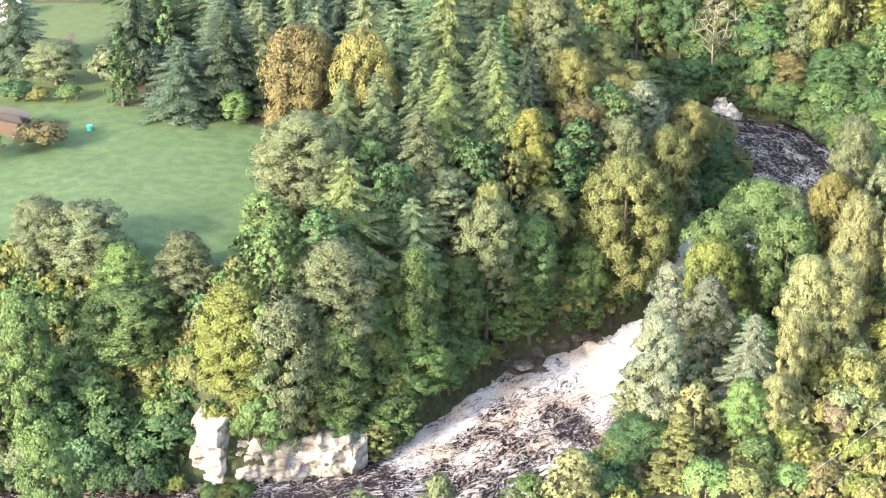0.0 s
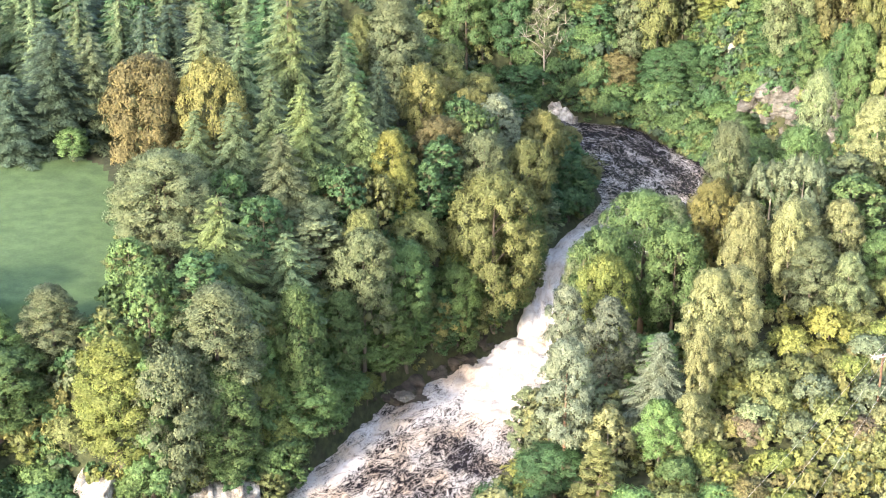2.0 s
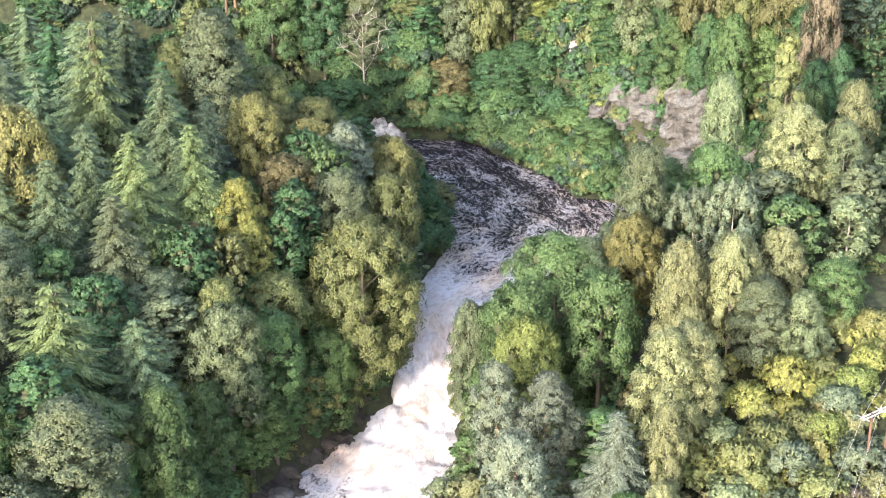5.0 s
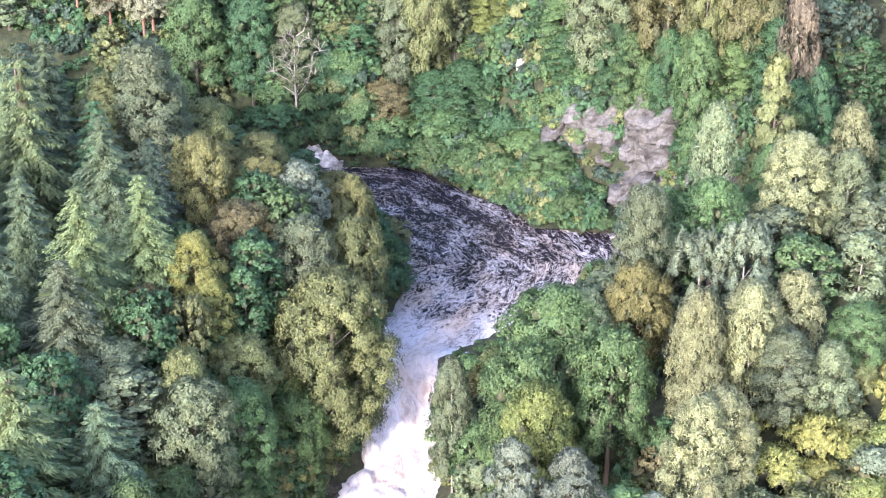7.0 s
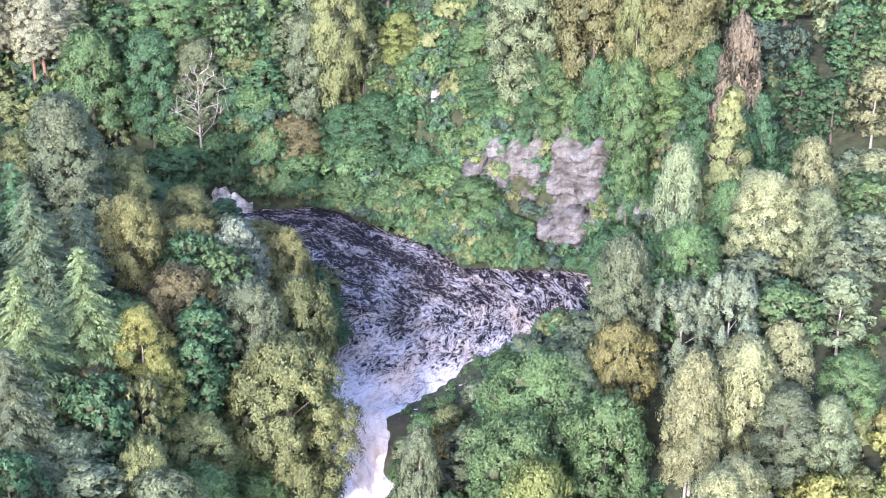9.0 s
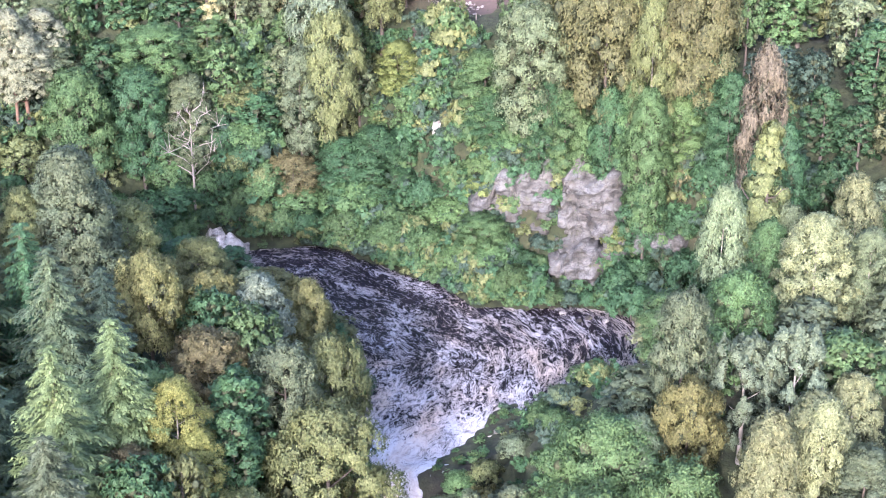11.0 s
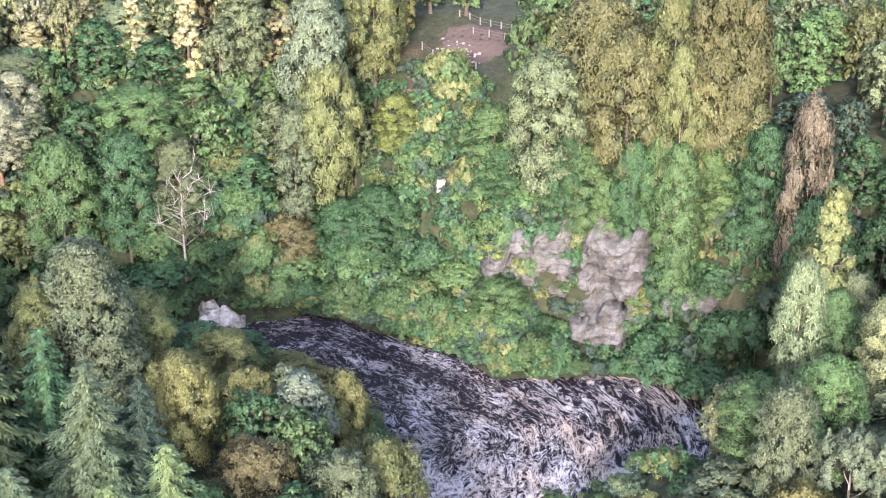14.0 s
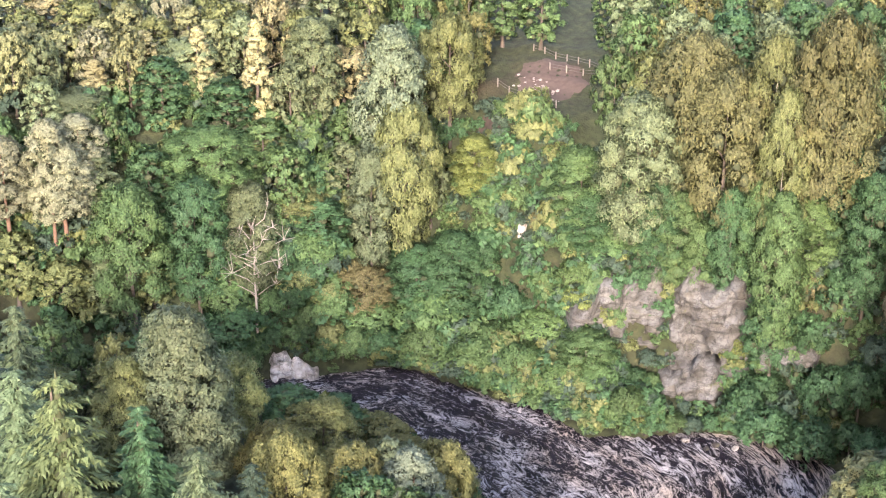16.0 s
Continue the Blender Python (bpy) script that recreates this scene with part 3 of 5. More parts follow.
kind("aspen", "poplar_tree", "poplar with upright spires", "tree", BARK_PALE, 4.0, 15.0,
     lambda n, R, H, g, q=1.0, w=1.0: crown_mesh(n, R, H, g, q, 32, 0.27, 15, 9, 0.36, "dome", 2.1, 0.0, 1.7, 0.6, 0.12, grow=w), 0.22, spread=0.16, big=1.4)
kind("pine", "pine_tree", "pine with dense needle clumps", "tree", BARK_PINE, 3.8, 17.0,
     lambda n, R, H, g, q=1.0, w=1.0: crown_mesh(n, R, H, g, q, 32, 0.36, 15, 9, 0.38, "egg", 0.95, 0.0, 1.3, 0.55, 0.36, grow=w), 0.3, spread=0.2, big=1.4)
kind("spruce", "spruce_tree", "conical spruce", "conifer", BARK, 5.0, 24.0,
     lambda n, R, H, g, q=1.0, w=1.0: conifer_mesh(n, R, H, g, q, 27, 9, 0.38, 0.42, 0.06, 20, 0.66, 0.22), 0.34, limbs=2, thin=0.4)
kind("fir", "fir_tree", "fir with layered branches", "conifer", BARK, 4.6, 17.0,
     lambda n, R, H, g, q=1.0, w=1.0: conifer_mesh(n, R, H, g, q, 14, 9, 0.38, 0.30, 0.05, 22, 0.66, 0.22), 0.34, limbs=2)
kind("yew", "cypress_tree", "narrow feathery conifer", "conifer", BARK, 3.2, 18.0,
     lambda n, R, H, g, q=1.0, w=1.0: crown_mesh(n, R, H, g, q, 40, 0.34, 11, 9, 0.42, "spire", 1.15, 0.3, 1.6, 0.6, 0.05, grow=w), 0.3, thin=0.15)
kind("bush", "shrub", "leafy shrub", "shrub", BARK, 2.2, 3.6,
     lambda n, R, H, g, q=1.0, w=1.0: crown_mesh(n, R, H, g, q, 12, 0.48, 9, 6, 0.40, "bun", foot=0.0, grow=w), 0.08, 3, 3, 0.15)

PLANTED = []


def plant(key, colour, x, y, top, r, where="in the gorge wood", base=None, form=None, group="", bark=None):
    """One tree of a kind and colour, whose top is at that level and whose crown has that radius."""
    if "big " + key in KINDS and r > 1.22 * KINDS[key][3]:
        key = "big " + key
    name, words, category, R, H, crowns, trunks = KINDS[key]
    k = len(PLANTED)
    z0 = height(x, y) if base is None else base
    r *= {"spruce": 1.9, "fir": 1.45, "beech": 1.1, "broad": 1.1, "tall": 1.1}.get(key.split()[-1], 1.0)
    if key == "bush":
        top = min(top, z0 + 2.3 * r)
    h = max(top - z0, r * 0.9)
    root = new(name)
    root.empty_display_size = 0.5
    root.matrix_world = Matrix.LocRotScale((x, y, z0 - 0.05), Euler((0, 0, k * 2.13)), (r / R, r / R, h / H))
    tall = min(1.3, h / H / min(h / H, 1.3 * r / R))          # a lofty tree keeps its crown's build and shows more stem
    c = new("crown", crowns[(k if form is None else form) % len(crowns)])
    c.material_slots[0].link, c.material_slots[0].material = "OBJECT", LEAF[colour]
    t = new("trunk", trunks[k % 2])
    if bark:
        t.material_slots[0].link, t.material_slots[0].material = "OBJECT", bark
    c.parent = t.parent = root
    if key.split()[-1] not in ("spruce", "fir", "yew") and tall > 1:
        c.scale, c.location = (1, 1, 1 / tall), (0, 0, H * (1 - 1 / tall))
    tagged(root, f"{WORDS[colour]} {words} {where}", category, group or name.replace("_", " ") + "s of the gorge")
    PLANTED.append((x, y, r))
    return root


# ---- rocks ----
def crag(name, label, x0, y0, x1, y1, z0, z1, mat, seed, depth=3.0, bulge=1.2, ragged=0.35, step=0.3, foot=0.0, lean=0.12):
    """A bedded rock face from one point to another: ledges, cracks and a ragged top, with its mass running back into the hill."""
    nu, nv = max(8, int(math.hypot(x1 - x0, y1 - y0) / step)), max(8, int((z1 - z0) / step))
    u, v = np.meshgrid(np.linspace(0, 1, nu), np.linspace(0, 1, nv), indexing="ij")
    dx, dy = x1 - x0, y1 - y0
    ln = math.hypot(dx, dy)
    nx, ny = dy / ln, -dx / ln
    out, zz = np.empty_like(u), np.empty_like(u)
    for i in range(nu):
        top = 1 - ragged * (0.5 + 0.9 * fbm((u[i, 0] * ln, seed, 0), 0.23)) - ragged * (abs(2 * u[i, 0] - 1) ** 3) * 0.6
        low = foot * (0.5 + fbm((u[i, 0] * ln, seed + 9, 3), 0.2))
        for j in range(nv):
            z = z0 + (z1 - z0) * (low + (top - low) * v[i, j])
            p = (u[i, j] * ln, seed * 3.1, z)
            bed = round(z / 2.1 + 0.5 * fbm(p, 0.12))
            ledge = round(z / 0.7 + 0.5 * fbm(p, 0.2))
            block = noise.cell(Vector((p[0] * 0.30 + bed * 1.7 + 0.25 * fbm(p, 0.5), seed, bed)))
            stone = noise.cell(Vector((p[0] * 0.8 + ledge * 2.3, seed + 5, ledge)))
            out[i, j] = bulge * (0.6 * fbm(p, 0.17) + 1.05 * (block - 0.5) + 0.42 * (stone - 0.5) + 0.25 * fbm(p, 0.9)) - lean * (z - z0)
            zz[i, j] = z
    x = x0 + dx * u + nx * out
    y = y0 + dy * u + ny * out
    edge = 1 - np.minimum(1, np.minimum(u, 1 - u) * 9)
    x, y = x - nx * edge * depth, y - ny * edge * depth
    front = np.stack([x, y, zz], -1)
    back = np.stack([x - nx * depth * 1.8, y - ny * depth * 1.8, zz + 0.3], -1)
    verts = np.concatenate([front.reshape(-1, 3), back.reshape(-1, 3)])
    f = grid_faces(nu, nv)
    k = nu * nv
    rim = [i * nv + nv - 1 for i in range(nu)]
    bot = [i * nv for i in range(nu)]
    strips = [(a, b, b + k, a + k) for a, b in zip(rim, rim[1:])] + [(b, a, a + k, b + k) for a, b in zip(bot, bot[1:])]
    for s_ in (0, nu - 1):
        col = [s_ * nv + j for j in range(nv)]
        strips += [(a, b, b + k, a + k) for a, b in zip(col, col[1:])]
    me = mesh_of(name, verts, np.concatenate([f, f[:, ::-1] + k, np.array(strips)]), (mat,))
    return tagged(new(name, me), label, "rock face")


def boulder(x, y, z, r, mat, seed, label, squash=0.6):
    bm = bmesh.new()
    bmesh.ops.create_icosphere(bm, subdivisions=3, radius=1)
    for q in bm.verts:
        c = q.co.copy()
        q.co = Vector((c.x * r * 1.2, c.y * r, c.z * r * squash)) * (1 + 0.35 * fbm(c * 2 + Vector((seed, 0, 0)), 0.8) + 0.12 * (noise.cell(c * 2.2 + Vector((seed, 3, 1))) - 0.5))
    me = bpy.data.meshes.new("boulder")
    bm.to_mesh(me)
    bm.free()
    me.materials.append(mat)
    ob = tagged(new("boulder", me), label, "rock", "rocks in the river")
    ob.location = (x, y, z)
    return ob


crag("cliff", "pale sandstone buttress with dark damp streaks", 33.6, -30.6, 38.4, -35.4, 2.6, 15.4, ROCK, 3, 3.5, 1.2, 0.26, lean=0.06)
crag("cliff", "low slanting band of pale sandstone under shrubs", 28.2, -26.2, 34.8, -32.2, 5.0, 12.6, ROCK, 4, 3.0, 1.0, 0.6, foot=0.25)
crag("cliff", "pale blocky sandstone cliff above the river bend", 36.8, -35.6, 43.8, -46.2, 0.8, 16.2, ROCK, 8, 4.0, 1.8, 0.24, foot=0.05, lean=0.03)
crag("cliff", "undercut pale cliff foot among shrubs", 34.6, -37.6, 40.2, -44.8, -4.4, 4.4, ROCK, 5, 3.0, 1.2, 0.3, lean=0.0)
crag("cliff", "rock band with pale patches in the dark gully", 43.6, -46.6, 49.6, -53.4, 4.6, 9.2, ROCK, 12, 3.0, 1.2, 0.6, foot=0.2)
crag("cliff", "cliff over the lower river, its sunlight painted white", -92.6, -137.6, -87.0, -138.8, -12.0, 0.8, ROCK_PALE, 21, 5.0, 0.9, 0.3, lean=0.02)
crag("cliff", "undercut cliff at the water's edge, its sunlight painted white", -87.6, -138.0, -66.8, -136.4, -13.0, -5.0, ROCK_PALE, 27, 4.5, 1.2, 0.3, lean=0.02)
crag("cliff", "small white rock face at the river's turn", -4.0, -2.0, -0.6, -3.6, -3.6, 4.4, ROCK_WHITE, 33, 3.5, 1.1, 0.5, lean=0.2)
crag("cliff", "low white ledges stepping down to the water", -1.4, -4.0, 2.8, -5.2, -3.8, 0.2, ROCK_WHITE, 35, 3.0, 1.2, 0.5, lean=0.3)
crag("cliff", "pale wet rock step with a trickle", 30.6, -12.6, 31.6, -13.6, 13.6, 16.4, ROCK_PALE, 36, 1.2, 0.4, 0.35, 0.2, 0.2)
crag("cliff", "dark wet rock wall beside the falls", -40.5, -98.2, -28.9, -90.8, -12.0, -8.4, ROCK_DARK, 41, 3.0, 1.3, 0.35)
crag("cliff", "dark wet rock wall beside the upper falls", -29.0, -90.6, -22.6, -81.6, -11.0, -5.4, ROCK_DARK, 44, 3.0, 1.2, 0.4)
crag("cliff", "dark ledge with a pale slab over the pool", -51.0, -106.6, -38.5, -101.8, -12.0, -8.6, ROCK_DARK, 47, 3.5, 1.4, 0.3)
crag("cliff", "dark rock at the crest of the falls", -19.6, -77.6, -15.8, -70.0, -7.5, -2.6, ROCK_DARK, 52, 2.5, 0.8, 0.4)
for k in range(26):
    t_ = k / 25
    bx, by = 15.0 + 21.0 * t_, -9.5 - 41.5 * t_ ** 0.85
    boulder(bx + 0.8 * math.sin(k * 5.1), by + 0.8 * math.cos(k * 3.7), -3.3, 0.25 + 0.25 * abs(math.sin(k * 2.3)), ROCK_PALE if k % 4 == 1 else ROCK_DARK, k, "wave-washed boulder at the far water's edge")
boulder(-44.2, -105.2, -8.6, 1.5, ROCK, 70, "pale slab lying on the dark ledge", 0.25)

# ---- the trees that stand out, from the pasture round the gorge to the far slope ----
plant("broad", "grey", -109.7, -115.1, 21.5, 5.5, "by the pasture")
plant("tall", "grey", -94.2, -119.5, 19.2, 3.7, "by the pasture")
plant("broad", "grey", -116.6, -114.4, 22.0, 3.8, "by the pasture")
plant("broad", "green", -101.9, -126.5, 13.3, 6.1, "on the wooded point")
plant("tall", "fresh", -103.2, -120.2, 17.5, 3.7, "by the pasture")
plant("tall", "lime", -85.2, -133.9, 17.8, 4.7, "on the riverbank")
plant("yew", "green", -81.2, -135.3, 15.7, 4.6, "on the riverbank")
plant("tall", "green", -114.5, -136.9, 17.4, 4.0, "on the riverbank")
plant("bush", "deep", -95.5, -134.2, -3.3, 4.9, "on the riverbank")
plant("tall", "green", -71.7, -130.5, 11.3, 4.3, "on the riverbank")
plant("spruce", "blue", -97.4, -46.1, 34.1, 4.9, "by the pasture")
plant("spruce", "grey", -91.5, -43.0, 33.0, 4.2, "by the pasture")
plant("spruce", "blue", -99.5, -38.5, 34.5, 4.2, "by the pasture")
plant("spruce", "blue", -105.2, -50.5, 28.2, 4.5, "by the pasture")
plant("bush", "grey", -121.4, -34.3, 19.9, 4.3, "by the pasture")
plant("broad", "green", -95.1, -53.2, 18.3, 2.5, "by the pasture")
plant("broad", "grey", -79.7, -97.5, 28.4, 6.0, "by the pasture")
plant("tall", "green", -105.4, -163.6, 12.3, 3.6, "on the riverbank")
plant("yew", "olive", -25.6, -158.0, 11.9, 4.3, "above the falls")
plant("broad", "deep", -29.3, -148.1, 5.6, 4.1, "above the falls")
plant("fir", "fir", -70.9, -112.4, 29.9, 5.7, "on the wooded point")
plant("fir", "spruce", -61.4, -109.1, 22.1, 3.8, "on the riverbank")
plant("tall", "grey", -71.8, -127.7, 21.6, 5.7, "on the riverbank")
plant("broad", "grey", -78.8, -134.2, 15.5, 5.3, "on the riverbank")
plant("tall", "green", -60.7, -120.1, 17.3, 3.4, "on the riverbank")
plant("broad", "sage", -50.2, -104.8, 18.4, 4.5, "on the riverbank")
plant("broad", "green", -43.2, -98.4, 13.5, 3.8, "on the riverbank")
plant("beech", "olive", -49.7, -99.2, 19.8, 2.9, "on the riverbank")
plant("birch", "yellow", -42.6, -84.6, 21.0, 2.9, "on the wooded point")
plant("birch", "yellow", -43.3, -81.9, 25.8, 3.5, "on the wooded point")
plant("beech", "olive", -40.5, -90.3, 15.0, 3.8, "on the riverbank")
plant("broad", "grey", -56.9, -95.6, 20.3, 3.8, "on the wooded point")
plant("beech", "rust", -51.0, -86.4, 21.8, 3.6, "on the wooded point")
plant("spruce", "spruce", -73.9, -80.5, 31.0, 3.0, "on the wooded point")
plant("spruce", "spruce", -67.9, -85.1, 33.9, 3.5, "on the wooded point")
plant("spruce", "spruce", -61.8, -73.6, 33.9, 3.7, "on the wooded point")
plant("spruce", "fir", -57.3, -85.0, 36.5, 3.8, "on the wooded point")
plant("spruce", "fir", -48.7, -79.1, 34.3, 3.6, "on the wooded point")
plant("spruce", "blue", -43.7, -64.2, 32.6, 2.7, "on the wooded point")
plant("spruce", "spruce", -50.0, -65.3, 37.2, 3.8, "on the wooded point")
plant("spruce", "grey", -61.0, -91.8, 30.7, 3.8, "on the wooded point")
plant("beech", "rust", -81.6, -72.5, 36.0, 6.1, "by the pasture")
plant("beech", "gold", -71.2, -74.1, 36.1, 5.0, "on the wooded point")
plant("spruce", "sage", -72.2, -45.6, 38.7, 4.5, "on the wooded point")
plant("spruce", "spruce", -58.5, -46.2, 39.7, 4.6, "on the wooded point")
plant("tall", "grey", -38.4, -40.4, 35.8, 5.7, "on the wooded point")
plant("broad", "olive", -28.7, -34.4, 24.4, 3.6, "on the wooded point")
plant("broad", "olive", -23.8, -46.0, 22.4, 3.3, "on the wooded point")
plant("beech", "gold", -30.8, -47.6, 22.6, 3.6, "on the wooded point")
plant("beech", "gold", -27.4, -56.0, 23.2, 3.6, "on the wooded point")
plant("pine", "pine", -23.3, -61.6, 24.0, 3.7, "on the riverbank")
plant("beech", "rust", -34.2, -69.7, 23.2, 4.1, "on the wooded point")
plant("beech", "gold", -11.6, -42.4, 11.6, 3.0, "on the riverbank")
plant("beech", "olive", -20.0, -72.4, 19.3, 4.1, "on the riverbank")
plant("broad", "grey", -27.7, -76.2, 22.3, 3.8, "on the riverbank")
plant("broad", "deep", -8.9, -50.4, 8.6, 3.2, "on the riverbank")
plant("bush", "deep", -5.4, -47.1, 3.4, 3.0, "on the riverbank")
plant("broad", "green", -21.6, -77.3, 10.8, 3.8, "on the riverbank")
plant("beech", "olive", -27.5, -85.4, 18.7, 6.9, "on the riverbank")
plant("bush", "green", -34.4, -90.8, 8.9, 3.1, "on the riverbank")
plant("broad", "fresh", -34.3, -91.1, 5.9, 3.6, "on the riverbank")
plant("bush", "gold", -35.9, -92.0, 1.6, 3.4, "on the riverbank")
plant("tall", "fresh", -47.1, -101.2, 7.1, 4.2, "on the riverbank")
plant("tall", "green", -60.6, -120.4, 5.6, 4.3, "on the riverbank")
plant("tall", "green", -53.9, -109.7, 11.4, 3.0, "on the riverbank")
plant("broad", "grey", -78.3, -98.9, 30.2, 6.7, "by the pasture")
plant("beech", "olive", -83.0, -102.2, 16.9, 3.8, "by the pasture")
plant("broad", "lime", -86.0, -133.0, 15.2, 4.0, "on the riverbank")
plant("broad", "green", -9.6, -111.6, 25.1, 6.6, "above the falls")
plant("broad", "green", -7.4, -121.0, 23.7, 4.3, "above the falls")
plant("beech", "gold", 0.5, -112.4, 26.9, 3.4, "above the falls")
plant("aspen", "silver", 9.3, -111.0, 28.7, 4.9, "above the falls")
plant("birch", "birch", 9.5, -122.1, 27.5, 4.3, "above the falls")
plant("birch", "birch", 17.5, -118.9, 25.8, 3.4, "above the falls")
plant("birch", "birch", 1.1, -123.9, 25.2, 3.2, "above the falls")
plant("birch", "birch", -3.8, -138.3, 25.3, 4.1, "above the falls")
plant("tall", "silver", 13.7, -125.9, 19.6, 3.0, "above the falls")
plant("bush", "yellow", 11.1, -134.9, 16.6, 3.2, "above the falls")
plant("bush", "lime", 15.0, -135.9, 14.2, 3.0, "above the falls")
plant("spruce", "pine", -15.2, -145.3, 20.7, 3.0, "above the falls")
plant("pine", "pine", -25.5, -135.1, 22.3, 3.2, "above the falls")
plant("pine", "pine", -20.4, -137.7, 21.3, 3.7, "above the falls")
plant("pine", "pine", -28.0, -147.7, 20.9, 3.9, "above the falls")
plant("broad", "lime", -18.4, -125.7, 21.5, 3.9, "above the falls")
plant("broad", "green", -17.5, -119.9, 23.1, 4.3, "above the falls")
plant("broad", "fresh", -16.7, -152.5, 13.8, 2.6, "above the falls")
plant("birch", "birch", -12.9, -152.2, 14.6, 2.3, "above the falls")
plant("birch", "birch", -10.6, -147.9, 21.5, 2.0, "above the falls")
plant("bush", "olive", -0.9, -146.8, 16.0, 3.0, "above the falls")
plant("yew", "olive", 36.4, -82.8, 38.0, 5.6, "above the falls")
plant("birch", "birch", 29.0, -100.0, 34.0, 4.9, "above the falls")
plant("birch", "sage", 35.0, -102.6, 31.8, 3.6, "above the falls")
plant("birch", "birch", 42.3, -92.4, 33.2, 3.7, "above the falls")
plant("broad", "green", 12.0, -95.5, 26.4, 3.8, "above the falls")
plant("aspen", "silver", 12.8, -115.0, 30.9, 4.2, "above the falls")
plant("birch", "birch", 2.0, -123.5, 28.3, 3.4, "above the falls")
plant("birch", "birch", 8.0, -124.5, 28.3, 2.8, "above the falls")
plant("tall", "grey", 10.0, -128.6, 24.3, 3.1, "above the falls")
plant("birch", "birch", -7.6, -140.7, 26.1, 3.9, "above the falls")
plant("broad", "green", 22.6, -124.2, 22.8, 3.3, "above the falls")
plant("birch", "sage", 14.9, -130.2, 22.7, 2.8, "above the falls")
plant("birch", "grey", -15.8, -96.1, 9.9, 2.9, "on the riverbank")
plant("bush", "deep", -9.0, -55.0, 3.6, 4.0, "on the riverbank")
plant("beech", "gold", -14.6, -55.0, 18.1, 3.7, "on the riverbank")
plant("broad", "green", -18.7, 7.9, 26.9, 4.8, "on the far gorge side")
plant("broad", "deep", -9.6, 6.4, 25.9, 4.3, "on the far gorge side")
plant("tall", "sage", -2.3, 4.5, 24.5, 3.8, "on the far gorge side")
plant("beech", "olive", 5.8, 5.8, 21.9, 3.8, "on the far gorge side")
plant("beech", "olive", 19.2, -1.9, 33.2, 4.6, "on the far gorge side")
plant("tall", "grey", 14.0, -1.0, 27.3, 2.9, "on the far gorge side")
plant("tall", "lime", 30.2, -3.6, 26.6, 3.0, "on the far gorge side")
plant("broad", "sage", 38.1, -28.6, 37.6, 5.2, "on the far gorge side")
plant("tall", "green", 36.0, -19.4, 28.4, 3.7, "on the far gorge side")
plant("beech", "moss", 46.3, -36.3, 41.9, 5.6, "on the far gorge side")
plant("birch", "olive", 48.1, -45.0, 41.9, 3.5, "on the far gorge side")
plant("beech", "moss", 54.4, -47.1, 44.6, 5.5, "on the far gorge side")
plant("bush", "deep", -6.5, 4.1, 6.5, 5.5, "on the far gorge side")
plant("bush", "green", 6.3, 1.9, 16.3, 3.8, "on the far gorge side")
plant("broad", "rust", 11.8, -2.0, 10.8, 3.4, "on the far gorge side")
plant("tall", "deep", 19.3, -4.5, 12.7, 5.1, "on the far gorge side")
plant("tall", "deep", 23.4, -7.7, 14.7, 4.7, "on the far gorge side")
plant("bush", "deep", 27.2, -9.6, 13.4, 2.8, "on the far gorge side")
plant("bush", "green", 12.2, -2.7, 4.9, 4.3, "on the far gorge side")
plant("bush", "green", 19.5, -7.3, 7.1, 5.1, "on the far gorge side")
plant("bush", "green", 24.2, -15.8, 2.2, 4.3, "on the far gorge side")
plant("bush", "fresh", 29.8, -19.9, 5.2, 4.3, "on the far gorge side")
plant("broad", "green", 29.1, -29.8, 6.8, 3.7, "on the far gorge side")
plant("tall", "deep", 36.1, -22.2, 23.1, 3.7, "on the far gorge side")
plant("birch", "deep", 39.3, -31.6, 26.8, 3.6, "on the far gorge side")
plant("bush", "lime", 32.9, -24.1, 10.0, 3.0, "on the far gorge side")
plant("tall", "green", 43.2, -36.0, 21.5, 2.6, "on the far gorge side")
plant("bush", "lime", 45.2, -42.2, 20.5, 2.2, "on the far gorge side")
plant("tall", "green", 45.3, -48.2, 29.2, 3.1, "on the far gorge side")
plant("tall", "fresh", 52.1, -47.5, 27.0, 3.6, "on the far gorge side")
plant("broad", "deep", 46.1, -47.0, 15.3, 3.2, "on the far gorge side")
plant("bush", "deep", 44.6, -48.0, 3.3, 3.2, "on the far gorge side")
plant("tall", "deep", 56.1, -49.4, 34.3, 4.0, "on the far gorge side")
plant("birch", "tan", 51.6, -65.0, 39.8, 3.4, "on the far gorge side")
plant("birch", "sage", 22.4, -91.2, 35.9, 2.9, "above the falls")
plant("broad", "green", 16.7, -101.1, 30.3, 3.4, "above the falls")
plant("broad", "grey", 4.0, -106.9, 33.6, 2.9, "above the falls")
plant("tall", "grey", -5.7, -112.0, 24.5, 2.7, "above the falls")
plant("tall", "grey", -38.8, -42.4, 36.4, 4.3, "on the wooded point")
plant("beech", "gold", -35.7, -57.2, 28.1, 3.5, "on the wooded point")
plant("tall", "olive", -44.7, -41.4, 32.6, 2.6, "on the wooded point")
plant("yew", "larch", -11.0, 30.3, 37.0, 3.4, "on the far gorge side")
plant("yew", "larch", -3.0, 30.0, 39.6, 3.7, "on the far gorge side")
plant("broad", "sage", 1.3, 26.1, 38.2, 4.1, "on the far gorge side")
plant("yew", "larch", 7.2, 16.7, 42.9, 3.4, "on the far gorge side")
plant("tall", "sage", 16.1, 15.8, 41.4, 3.7, "on the far gorge side")
plant("tall", "silver", 20.5, 2.4, 42.4, 4.7, "on the far gorge side")
plant("beech", "olive", 32.5, 5.4, 40.9, 4.1, "on the far gorge side")
